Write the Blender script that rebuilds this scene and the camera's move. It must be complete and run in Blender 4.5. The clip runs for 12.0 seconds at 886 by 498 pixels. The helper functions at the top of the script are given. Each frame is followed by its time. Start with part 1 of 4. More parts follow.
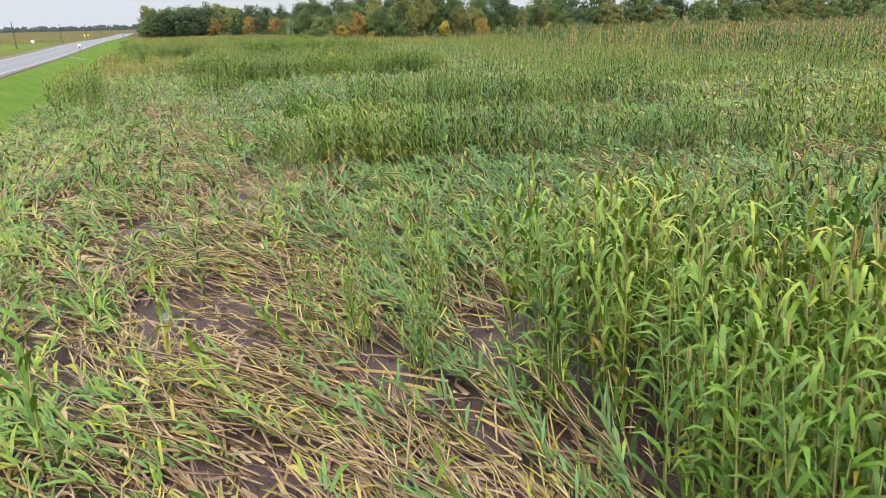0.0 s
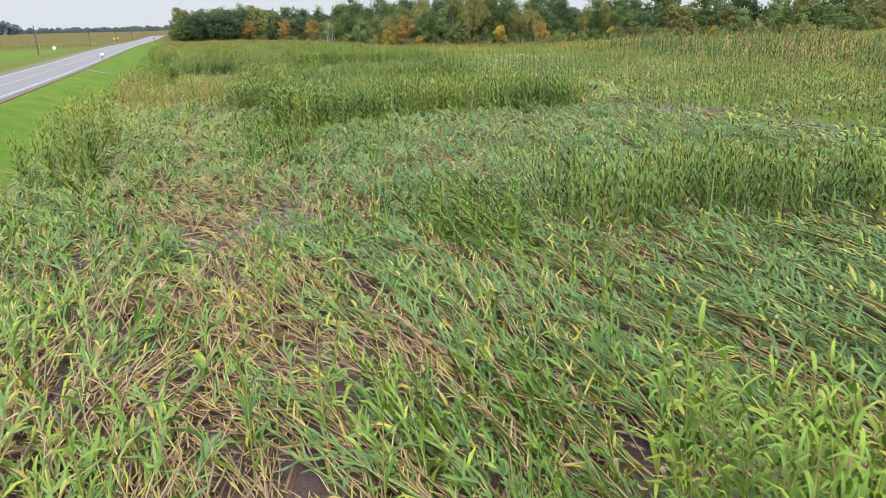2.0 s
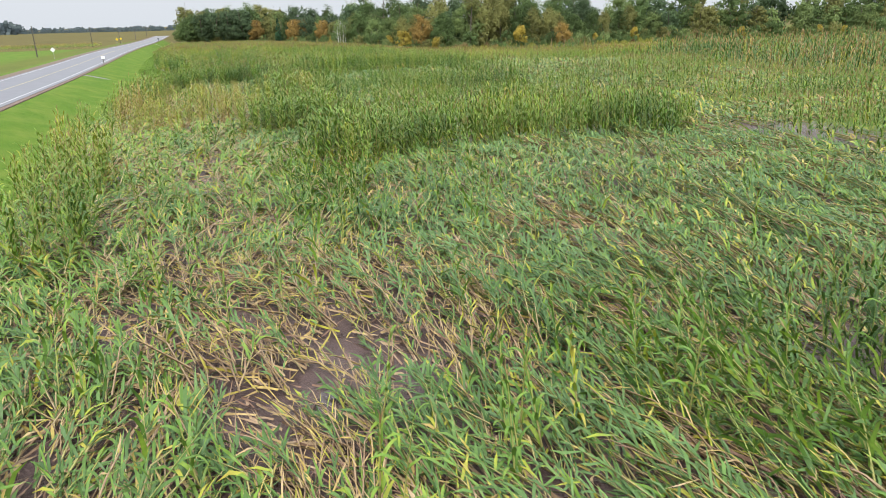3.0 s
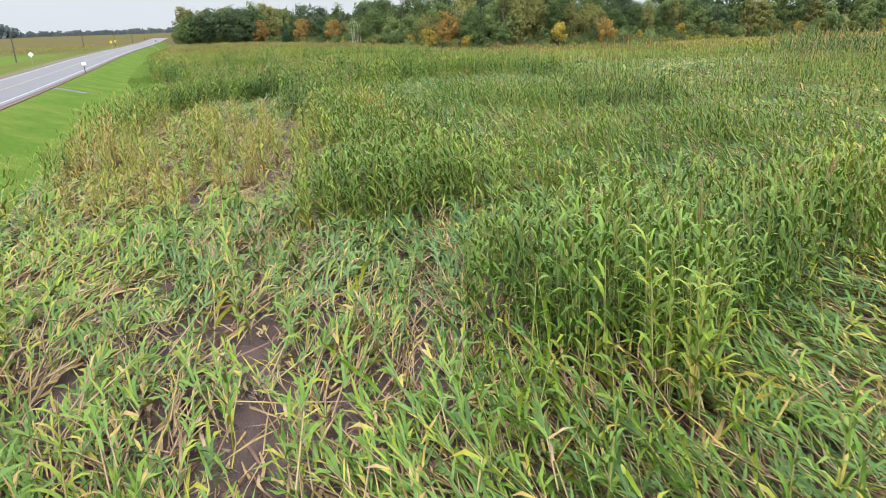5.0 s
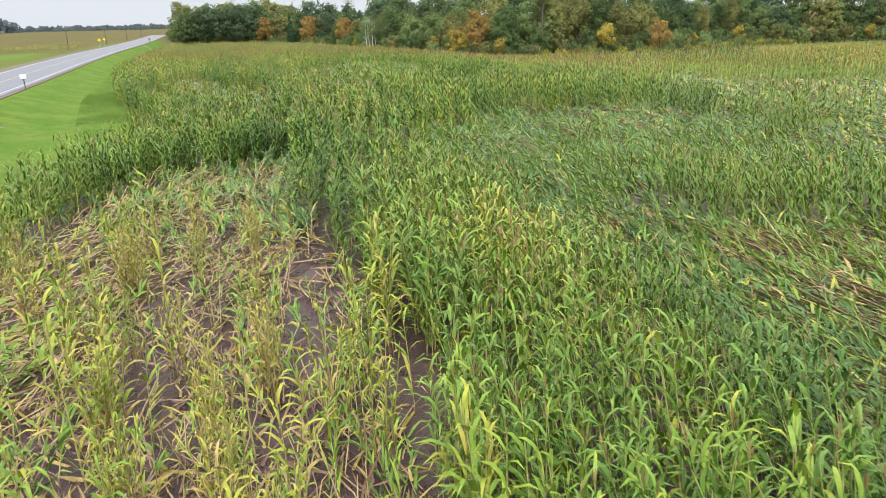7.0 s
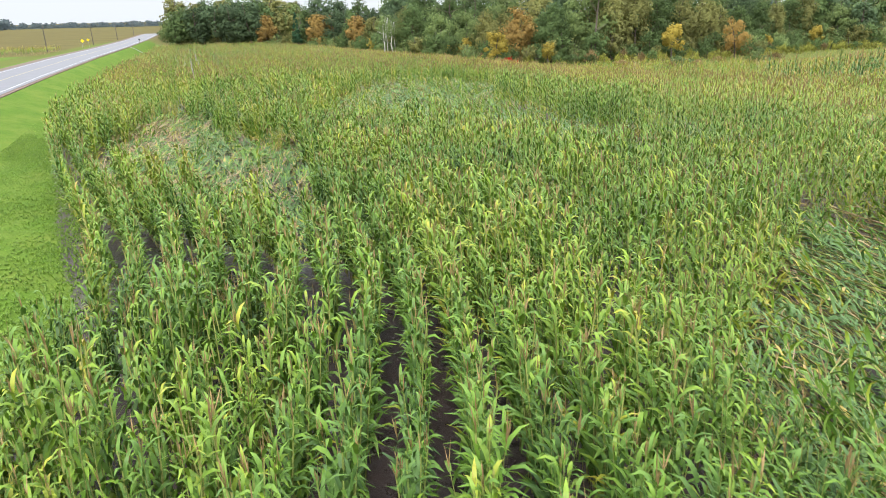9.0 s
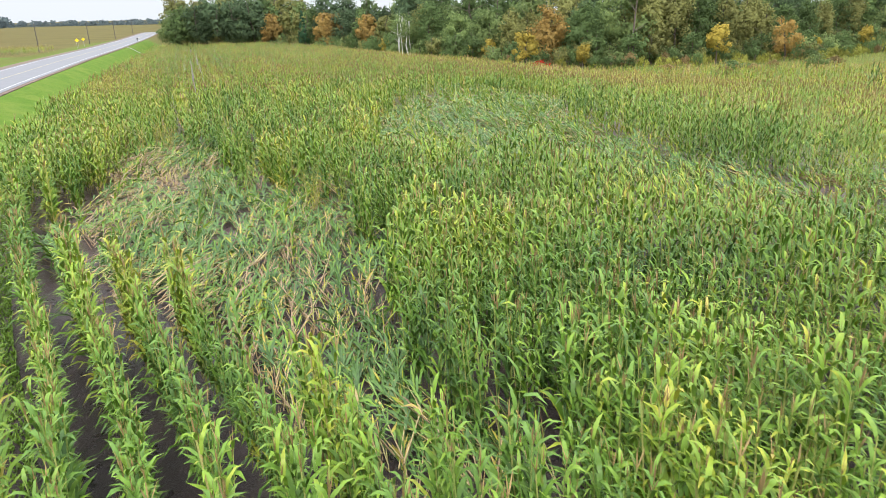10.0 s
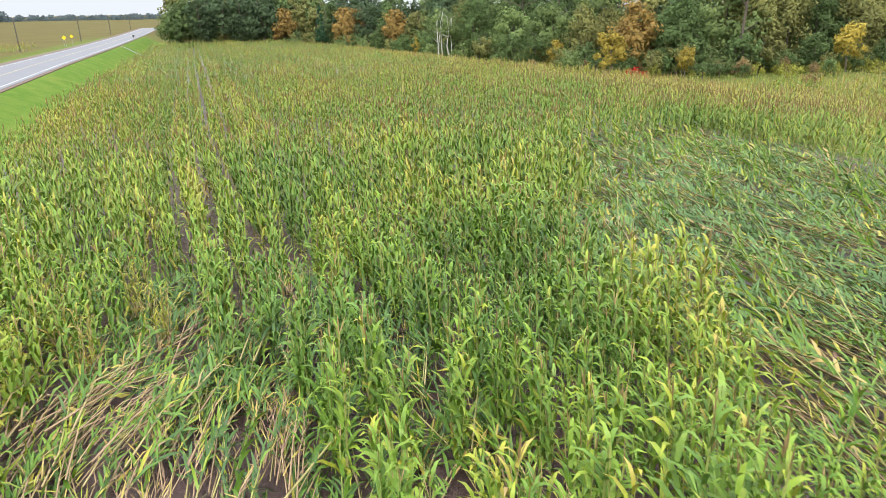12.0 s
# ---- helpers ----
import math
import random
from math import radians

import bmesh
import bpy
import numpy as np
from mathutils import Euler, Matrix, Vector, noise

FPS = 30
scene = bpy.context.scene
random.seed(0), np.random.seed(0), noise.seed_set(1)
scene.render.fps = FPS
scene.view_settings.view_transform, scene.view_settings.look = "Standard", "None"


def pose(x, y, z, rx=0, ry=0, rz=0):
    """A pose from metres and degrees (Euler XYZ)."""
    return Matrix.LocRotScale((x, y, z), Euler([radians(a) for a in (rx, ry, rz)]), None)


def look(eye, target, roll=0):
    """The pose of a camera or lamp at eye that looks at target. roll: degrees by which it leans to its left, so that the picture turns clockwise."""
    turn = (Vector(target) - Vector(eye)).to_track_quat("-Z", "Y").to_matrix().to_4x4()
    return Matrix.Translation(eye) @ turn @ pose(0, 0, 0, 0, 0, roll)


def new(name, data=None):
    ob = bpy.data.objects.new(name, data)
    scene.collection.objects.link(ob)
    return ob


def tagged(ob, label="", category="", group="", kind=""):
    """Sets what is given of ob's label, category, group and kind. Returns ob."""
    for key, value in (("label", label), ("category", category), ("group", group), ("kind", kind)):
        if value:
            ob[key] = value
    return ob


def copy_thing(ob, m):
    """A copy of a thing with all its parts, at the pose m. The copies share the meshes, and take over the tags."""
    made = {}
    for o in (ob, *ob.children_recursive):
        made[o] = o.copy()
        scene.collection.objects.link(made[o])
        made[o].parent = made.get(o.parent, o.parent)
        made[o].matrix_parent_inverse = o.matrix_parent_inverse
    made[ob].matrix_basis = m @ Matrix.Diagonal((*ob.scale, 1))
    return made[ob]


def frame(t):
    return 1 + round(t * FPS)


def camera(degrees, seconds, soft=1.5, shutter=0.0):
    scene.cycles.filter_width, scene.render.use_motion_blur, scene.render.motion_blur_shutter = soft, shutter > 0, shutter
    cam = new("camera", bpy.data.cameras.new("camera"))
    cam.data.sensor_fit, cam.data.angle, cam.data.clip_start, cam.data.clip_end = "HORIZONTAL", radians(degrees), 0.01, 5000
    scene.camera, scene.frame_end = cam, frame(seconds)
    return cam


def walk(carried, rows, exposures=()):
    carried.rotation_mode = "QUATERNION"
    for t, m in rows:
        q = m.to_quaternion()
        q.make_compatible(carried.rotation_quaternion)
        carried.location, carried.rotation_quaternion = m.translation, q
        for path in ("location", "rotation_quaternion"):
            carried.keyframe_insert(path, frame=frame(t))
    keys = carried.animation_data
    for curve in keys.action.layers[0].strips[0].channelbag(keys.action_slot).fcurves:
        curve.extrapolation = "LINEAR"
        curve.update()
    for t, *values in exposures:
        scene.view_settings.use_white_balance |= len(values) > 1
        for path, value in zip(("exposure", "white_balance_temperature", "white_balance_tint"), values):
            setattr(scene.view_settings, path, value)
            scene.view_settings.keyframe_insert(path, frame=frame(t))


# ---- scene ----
# ------------------------------------------------------------ camera
cam = camera(66.0, 12.0, soft=0.4, shutter=0.04)
PATH = [
    (0, (0.196, 1.586, 5.872), (0.909, 3.339, 5.226), -1.64),
    (0.5, (0.825, 7.114, 6.171), (1.497, 8.884, 5.527), -1.73),
    (1, (0.952, 12.583, 6.457), (1.603, 14.361, 5.813), -1.73),
    (1.5, (0.735, 18.194, 6.622), (1.382, 19.973, 5.977), -1.67),
    (2, (0.469, 24.128, 6.823), (1.115, 25.908, 6.181), -1.59),
    (2.5, (0.188, 29.808, 6.917), (0.830, 31.590, 6.275), -1.63),
    (3, (-0.047, 35.113, 6.996), (0.592, 36.896, 6.354), -1.56),
    (5, (-0.002, 58.668, 6.406), (0.634, 60.452, 5.764), -2.10),
    (5.5, (1.058, 65.283, 6.494), (1.691, 67.068, 5.853), -2.05),
    (6, (1.957, 71.716, 6.768), (2.588, 73.502, 6.125), -1.89),
    (6.5, (2.523, 77.600, 6.672), (3.153, 79.386, 6.028), -1.84),
    (7, (3.066, 83.761, 6.846), (3.696, 85.546, 6.199), -1.59),
    (9, (4.570, 110.060, 7.538), (5.203, 111.841, 6.882), -1.57),
    (9.5, (4.745, 116.298, 7.575), (5.376, 118.078, 6.917), -1.52),
    (10, (4.802, 122.626, 7.604), (5.433, 124.406, 6.945), -1.45),
    (10.5, (4.816, 129.048, 7.671), (5.444, 130.827, 7.009), -1.38),
    (11, (4.716, 135.501, 7.746), (5.344, 137.279, 7.081), -1.36),
    (11.5, (4.579, 141.963, 7.791), (5.205, 143.741, 7.124), -1.46),
    (12, (4.598, 148.957, 7.584), (5.227, 150.733, 6.915), -1.22),
]
walk(cam, [(t, look(eye, target, roll)) for t, eye, target, roll in PATH], exposures=((0, 0.10), (3.2, 0.10), (5, 0.14), (7, 0.19), (9, 0.42), (12, 0.36)))

# ------------------------------------------------------------ light: an overcast autumn day
SUN_AZ, SUN_EL = radians(200), radians(52)
world = bpy.data.worlds.new("overcast_sky")
scene.world = world
world.use_nodes = True
wn, wl = world.node_tree.nodes, world.node_tree.links
sky = wn.new("ShaderNodeTexSky")
sky.sky_type, sky.sun_disc = "NISHITA", False
sky.sun_elevation, sky.sun_rotation = SUN_EL, SUN_AZ
sky.air_density, sky.dust_density, sky.ozone_density = 1.0, 4.0, 1.0
cloud = wn.new("ShaderNodeMix")
cloud.data_type = "RGBA"
cloud.inputs["Factor"].default_value = 0.86
cloud.inputs["B"].default_value = (8.6, 9.1, 9.8, 1)
wl.new(sky.outputs["Color"], cloud.inputs["A"])
# an overcast sky is about three times as bright overhead as at the horizon
where = wn.new("ShaderNodeTexCoord")
height = wn.new("ShaderNodeSeparateXYZ")
wl.new(where.outputs["Generated"], height.inputs["Vector"])
lift = wn.new("ShaderNodeMapRange")
lift.inputs["From Min"].default_value, lift.inputs["From Max"].default_value = 0.03, 0.75
lift.inputs["To Min"].default_value, lift.inputs["To Max"].default_value = 1.1, 3.4
wl.new(height.outputs["Z"], lift.inputs["Value"])
domed = wn.new("ShaderNodeMix")
domed.data_type, domed.blend_type = "RGBA", "MULTIPLY"
domed.inputs["Factor"].default_value = 1.0
wl.new(cloud.outputs["Result"], domed.inputs["A"])
wl.new(lift.outputs["Result"], domed.inputs["B"])
wl.new(domed.outputs["Result"], wn["Background"].inputs["Color"])
wn["Background"].inputs["Strength"].default_value = 0.083
sun_data = bpy.data.lights.new("sun", "SUN")
sun_data.energy, sun_data.angle, sun_data.color = 1.4, radians(12), (1.0, 0.97, 0.92)
sun = new("sun", sun_data)
sun.matrix_world = look((math.sin(SUN_AZ) * 50 * math.cos(SUN_EL), math.cos(SUN_AZ) * 50 * math.cos(SUN_EL), 50 * math.sin(SUN_EL)), (0, 0, 0))

rng = np.random.default_rng(7)


# ------------------------------------------------------------ node helpers and materials
def mat(name):
    m = bpy.data.materials.new(name)
    m.use_nodes = True
    return m, m.node_tree.nodes, m.node_tree.links, m.node_tree.nodes["Principled BSDF"]


def node(nodes, kind, **values):
    n = nodes.new(kind)
    for key, value in values.items():
        n.inputs[key].default_value = value
    return n


def mix_rgb(nodes, links, fac, a, b, blend="MIX"):
    n = nodes.new("ShaderNodeMix")
    n.data_type, n.blend_type = "RGBA", blend
    for key, v in (("Factor", fac), ("A", a), ("B", b)):
        if isinstance(v, bpy.types.NodeSocket):
            links.new(v, n.inputs[key])
        else:
            n.inputs[key].default_value = v if key == "Factor" else (*v, 1)
    return n.outputs["Result"]


def ramp(nodes, links, fac, stops):
    n = nodes.new("ShaderNodeValToRGB")
    while len(n.color_ramp.elements) < len(stops):
        n.color_ramp.elements.new(0.5)
    for e, (p, c) in zip(n.color_ramp.elements, stops):
        e.position, e.color = p, (*c, 1) if len(c) == 3 else c
    links.new(fac, n.inputs["Fac"])
    return n.outputs["Color"]


def noise_of(nodes, links, scale, detail=4.0, rough=0.6, vec=None):
    n = node(nodes, "ShaderNodeTexNoise", Scale=scale, Detail=detail, Roughness=rough)
    if vec is None:
        vec = nodes.new("ShaderNodeNewGeometry").outputs["Position"]
    links.new(vec, n.inputs["Vector"])
    return n.outputs["Fac"]


def bumped(nodes, links, bsdf, height, strength, distance):
    b = node(nodes, "ShaderNodeBump", Strength=strength, Distance=distance)
    links.new(height, b.inputs["Height"])
    links.new(b.outputs["Normal"], bsdf.inputs["Normal"])


def leaf_material(name, tinted=True, color=(0.1, 0.2, 0.04), through_light=0.06, rough=0.38, per_object=False, gloss=0.24):
    """Leaves: the tint of the blade with fine blotches, half glossy, with light coming through."""
    m, n, l, b = mat(name)
    if tinted:
        a = n.new("ShaderNodeAttribute")
        a.attribute_name = "tint"
        base = a.outputs["Color"]
    else:
        isl = n.new("ShaderNodeNewGeometry").outputs["Random Per Island"]
        c = Vector(color)
        base = ramp(n, l, isl, [(0.0, tuple(c * 0.78)), (0.5, tuple(c)), (1.0, (min(1, c[0] * 1.28), min(1, c[1] * 1.22), c[2] * 1.1))])
        if per_object:
            info = n.new("ShaderNodeObjectInfo")
            hsv = n.new("ShaderNodeHueSaturation")
            mr = node(n, "ShaderNodeMapRange", **{"To Min": 0.75, "To Max": 1.3})
            l.new(info.outputs["Random"], mr.inputs["Value"])
            l.new(mr.outputs["Result"], hsv.inputs["Value"])
            l.new(base, hsv.inputs["Color"])
            base = hsv.outputs["Color"]
    blot = ramp(n, l, noise_of(n, l, 9.0), [(0.3, (0.82, 0.82, 0.8)), (0.7, (1.14, 1.12, 1.05))])
    base = mix_rgb(n, l, 1.0, base, blot, "MULTIPLY")
    l.new(base, b.inputs["Base Color"])
    b.inputs["Roughness"].default_value = rough
    b.inputs["Specular IOR Level"].default_value = gloss
    t = n.new("ShaderNodeBsdfTranslucent")
    l.new(base, t.inputs["Color"])
    s = node(n, "ShaderNodeMixShader", Fac=through_light)
    l.new(b.outputs["BSDF"], s.inputs[1])
    l.new(t.outputs["BSDF"], s.inputs[2])
    l.new(s.outputs["Shader"], n["Material Output"].inputs["Surface"])
    return m


CORN = leaf_material("corn_leaf", through_light=0.05, rough=0.40, gloss=0.24)


def ground_material():
    """Wet loam, verge grass and ripe far fields, shared out by the weights of the land."""
    m, n, l, b = mat("land")
    a = n.new("ShaderNodeAttribute")
    a.attribute_name = "land"
    sep = n.new("ShaderNodeSeparateColor")
    l.new(a.outputs["Color"], sep.inputs["Color"])
    grain, clod = noise_of(n, l, 26.0, 6.0), noise_of(n, l, 1.7, 5.0)
    soil = ramp(n, l, clod, [(0.25, (0.034, 0.018, 0.016)), (0.5, (0.078, 0.045, 0.041)), (0.75, (0.140, 0.088, 0.080))])
    soil = mix_rgb(n, l, 0.42, soil, ramp(n, l, grain, [(0.34, (0.022, 0.014, 0.011)), (0.62, (0.15, 0.105, 0.088))]))
    soaked = ramp(n, l, clod, [(0.3, (0.020, 0.015, 0.014)), (0.7, (0.055, 0.040, 0.036))])
    soil = mix_rgb(n, l, sep.outputs["Red"], soil, soaked)
    tuft, sward = noise_of(n, l, 14.0, 6.0, 0.7), noise_of(n, l, 0.35, 4.0)
    grass = ramp(n, l, tuft, [(0.25, (0.045, 0.090, 0.012)), (0.55, (0.095, 0.165, 0.022)), (0.8, (0.14, 0.205, 0.036))])
    grass = mix_rgb(n, l, ramp(n, l, sward, [(0.42, (0, 0, 0)), (0.68, (0.75, 0.75, 0.75))]), grass, (0.150, 0.190, 0.036))
    grass = mix_rgb(n, l, ramp(n, l, noise_of(n, l, 1.3, 5.0), [(0.48, (0, 0, 0)), (0.72, (0.55, 0.55, 0.55))]), grass, (0.060, 0.115, 0.016))
    ripe = ramp(n, l, noise_of(n, l, 0.05, 5.0), [(0.3, (0.092, 0.078, 0.028)), (0.6, (0.120, 0.100, 0.036)), (0.8, (0.095, 0.11, 0.032))])
    wob = n.new("ShaderNodeMath")
    wob.operation = "ADD"
    l.new(sep.outputs["Green"], wob.inputs[0])
    half = n.new("ShaderNodeMath")
    half.operation = "MULTIPLY_ADD"
    l.new(noise_of(n, l, 2.3, 5.0), half.inputs[0])
    half.inputs[1].default_value, half.inputs[2].default_value = 0.8, -0.4
    l.new(half.outputs[0], wob.inputs[1])
    sharp = ramp(n, l, wob.outputs[0], [(0.42, (0, 0, 0)), (0.58, (1, 1, 1))])
    col = mix_rgb(n, l, sharp, soil, grass)
    col = mix_rgb(n, l, sep.outputs["Blue"], col, ripe)
    l.new(col, b.inputs["Base Color"])
    wet = ramp(n, l, clod, [(0.36, (0.24, 0.24, 0.24)), (0.6, (0.48, 0.48, 0.48))])
    l.new(mix_rgb(n, l, sharp, wet, (0.9, 0.9, 0.9)), b.inputs["Roughness"])
    l.new(mix_rgb(n, l, sharp, (0.26, 0.26, 0.26), (0.04, 0.04, 0.04)), b.inputs["Specular IOR Level"])
    bumped(n, l, b, grain, 0.6, 0.05)
    return m


LAND = ground_material()


def plain(name, color, rough, metal=0.0, var=0.25, scale=6.0, bump=0.15):
    m, n, l, b = mat(name)
    c = Vector(color)
    f = noise_of(n, l, scale, 5.0)
    l.new(ramp(n, l, f, [(0.3, tuple(c * (1 - var))), (0.7, tuple(min(1, v * (1 + var)) for v in c))]), b.inputs["Base Color"])
    b.inputs["Roughness"].default_value, b.inputs["Metallic"].default_value = rough, metal
    bumped(n, l, b, noise_of(n, l, scale * 8, 3.0), bump, 0.01)
    return m


def asphalt_material():
    m, n, l, b = mat("asphalt")
    f = noise_of(n, l, 0.6, 5.0)
    g = noise_of(n, l, 60.0, 2.0)
    c = ramp(n, l, f, [(0.3, (0.095, 0.092, 0.102)), (0.7, (0.128, 0.124, 0.135))])
    c = mix_rgb(n, l, 0.25, c, ramp(n, l, g, [(0.3, (0.07, 0.07, 0.075)), (0.7, (0.21, 0.205, 0.215))]))
    l.new(c, b.inputs["Base Color"])
    b.inputs["Roughness"].default_value = 0.55
    bumped(n, l, b, g, 0.3, 0.01)
    return m


ASPHALT = asphalt_material()
GRAVEL = plain("shoulder_gravel", (0.130, 0.085, 0.060), 0.9, var=0.4, scale=3.0)
PAINT = plain("road_paint", (0.46, 0.46, 0.46), 0.6, var=0.2, scale=4.0)
PAINT_YELLOW = plain("yellow_road_paint", (0.40, 0.34, 0.16), 0.6, var=0.2, scale=4.0)
WOOD = plain("weathered_pole_wood", (0.10, 0.085, 0.07), 0.85, var=0.3)
STEEL = plain("galvanised_steel", (0.32, 0.33, 0.34), 0.45, 0.8)
SIGN_WHITE = plain("sign_white", (0.78, 0.78, 0.78), 0.4, var=0.04)
SIGN_YELLOW = plain("sign_yellow", (0.80, 0.58, 0.02), 0.4, var=0.05)
DARK = plain("dark_plastic", (0.03, 0.03, 0.035), 0.5)
BARK = plain("bark", (0.11, 0.085, 0.065), 0.9, var=0.4, scale=3.0, bump=0.5)
BIRCH = plain("birch_bark", (0.50, 0.48, 0.43), 0.7, var=0.4, scale=3.0)
WATER, _n, _l, _b = mat("muddy_water")
_b.inputs["Base Color"].default_value = (0.07, 0.052, 0.045, 1)
_b.inputs["Roughness"].default_value = 0.06
bumped(_n, _l, _b, noise_of(_n, _l, 7.0), 0.04, 0.01)


# ------------------------------------------------------------ the plan
def smooth(v):
    v = np.clip(v, 0, 1)
    return v * v * (3 - 2 * v)


_lat = rng.random((64, 64))


def vnoise(x, y, scale, seed=0):
    """Smooth value noise from 0 to 1 over the plan."""
    x, y = np.asarray(x, float) / scale + seed * 7.31, np.asarray(y, float) / scale + seed * 3.77
    i, j = np.floor(x).astype(int), np.floor(y).astype(int)
    u, v = smooth(x - i), smooth(y - j)
    g = lambda a, b: _lat[a % 64, b % 64]
    return (g(i, j) * (1 - u) + g(i + 1, j) * u) * (1 - v) + (g(i, j + 1) * (1 - u) + g(i + 1, j + 1) * u) * v


EDGE_Y = [-60, 45, 60, 80, 90, 100, 108, 115, 121, 126, 131, 136, 141, 146, 151, 160, 185, 215, 260, 390]
EDGE_X = [-8, -7.0, -7.2, -7.5, -6.9, -5.9, -4.6, -2.8, -0.1, 1.5, 1.4, 0.4, -0.9, -1.9, -2.9, -4.5, -5.6, -5.5, -5.2, -4.0]


def edge(y):
    """Where the crop meets the verge."""
    return np.interp(y, EDGE_Y, EDGE_X)


def road_near(y):
    return -14.0 + 0.015 * (np.asarray(y, float) - 94)


ROAD_W = 8.5


def road_top(y):
    """The height of the road's surface along its way."""
    return np.interp(y, [40, 90, 130, 170, 210, 260, 330, 420, 560, 700], [1.25, 1.3, 1.08, 1.08, 1.22, 1.1, 0.55, 0.15, 0.2, -1.2])


def terrain(x, y):
    x, y = np.asarray(x, float), np.asarray(y, float)
    field = -2.0 * smooth((y - 190) / 170) - 2.3 * smooth((x - 24) / 42) * smooth((y - 110) / 90)
    d, top = x - road_near(y), road_top(y) - 0.06
    z = field + (top - field) * smooth((5.5 - d) / 5.5)
    left = top - 0.8
    z = np.where(d < -ROAD_W - 1.0, left + (top - left) * smooth((d + ROAD_W + 9.0) / 8.0), z)
    z = z - np.exp(-((d - 6.8) / 1.6) ** 2) * 0.25
    far = smooth((-x - 60) / 500) * 3.0
    return z + far * smooth((y - 100) / 500)


def inside(px, py, poly):
    """Which plan points lie inside a polygon."""
    hit = np.zeros(np.shape(px), bool)
    for (x0, y0), (x1, y1) in zip(poly, poly[1:] + poly[:1]):
        cross = ((y0 > py) != (y1 > py)) & (px < (x1 - x0) * (py - y0) / (y1 - y0 + 1e-9) + x0)
        hit ^= cross
    return hit


def band(front, depth):
    """A strip of the plan behind a front line."""
    return list(front) + [(x, y + depth) for x, y in reversed(front)]


# blocks of corn that the storm left upright
UPRIGHT = [
    [(5.6, 7.5), (5.2, 10.5), (6.8, 13.6), (8.5, 12.8), (11.5, 13.0), (16, 10.5), (30, 7), (30, -8), (5, -8)],
    band([(5.3, 27.3), (9, 26.4), (13, 25.6), (18.6, 23.2), (28, 19.8), (40, 15)], 2.8),
    band([(11.0, 41.4), (15.5, 41.4), (19, 39.5), (25, 37.4), (31, 34.4), (44, 31), (60, 26)], 3.2),
    [(4.6, 71), (5.4, 68), (7.2, 66.6), (9.5, 67.4), (13, 69.2), (20, 68.8), (26, 67.4), (30.5, 69.3), (30, 73), (22, 74.3), (14.8, 74), (8.5, 73.4), (6, 73.5)],
    [(2.2, 78.6), (5, 78.2), (9.2, 78.0), (11.0, 81), (9.0, 85.5), (4.5, 84.5)],
    [(6.2, 86), (11.5, 86), (12.5, 96), (12, 113), (6.6, 113), (6.0, 98)],
    band([(18, 100), (24, 97), (31, 95), (38, 92)], 5.0),
    band([(14, 86), (22, 84), (30, 82)], 2.2),
]
# patches that lie flat inside the rows further on
FLAT = [
    [(-0.4, 144), (0.0, 155), (1.2, 163), (4.2, 165), (5.5, 157), (8.5, 150.5), (10, 147), (9.7, 141), (8.3, 137), (9.2, 130), (6.3, 131), (5.7, 137), (3.8, 139)],
    [(13, 155), (14, 162.5), (16, 167), (19.5, 175.5), (24, 181), (32, 181), (33, 172), (29, 165), (28, 157), (27.5, 150), (28, 143), (26, 136), (22.5, 138), (20.5, 147), (15, 149)],
    [(16.5, 117), (18.4, 123), (24, 127), (27, 122), (22, 116)],
    [(12.5, 113), (15, 120), (23, 118), (24, 112)],
]
# a gappy stand with mud between the clumps
THIN = [(-0.8, 165), (1, 168.5), (6, 167.5), (8.4, 164), (9.2, 157), (10.8, 150), (10.5, 146), (8, 150), (5, 157), (1, 163)]
YELLOW = [(-4.5, 82.5), (1.4, 82.6), (5.5, 84.5), (6.5, 92), (6.4, 104), (2, 108), (-1.5, 108), (-6, 97)]



# ------------------------------------------------------------ mesh helpers
def mesh_from(name, verts, tris, material, tint=None, attr="tint"):
    """One triangle mesh from arrays of corners and corner numbers, with a colour at each corner."""
    me = bpy.data.meshes.new(name)
    verts, tris = np.ascontiguousarray(verts, np.float32), np.ascontiguousarray(tris, np.int32)
    me.vertices.add(len(verts))
    me.vertices.foreach_set("co", verts.ravel())
    me.loops.add(tris.size)
    me.loops.foreach_set("vertex_index", tris.ravel())
    me.polygons.add(len(tris))
    me.polygons.foreach_set("loop_start", np.arange(0, tris.size, 3, dtype=np.int32))
    me.update(calc_edges=True)
    if tint is not None:
        rgba = np.ones((len(verts), 4), np.float32)
        rgba[:, :3] = tint
        me.attributes.new(attr, "FLOAT_COLOR", "POINT").data.foreach_set("color", rgba.ravel())
    me.materials.append(material)
    return me


def part(name, bm, material, parent, label=""):
    me = bpy.data.meshes.new(name)
    bm.to_mesh(me)
    bm.free()
    me.materials.append(material)
    ob = new(name, me)
    ob.parent = parent
    return tagged(ob, label)


def box(bm, center, size, bevel=0.0, turn=None):
    g = bmesh.ops.create_cube(bm, size=1.0)["verts"]
    m = Matrix.Translation(center) @ (turn or Matrix()) @ Matrix.Diagonal((*size, 1))
    bmesh.ops.transform(bm, matrix=m, verts=g)
    if bevel:
        edges = {e for v in g for e in v.link_edges}
        bmesh.ops.bevel(bm, geom=list(edges), offset=bevel, segments=2, affect="EDGES")
    return bm


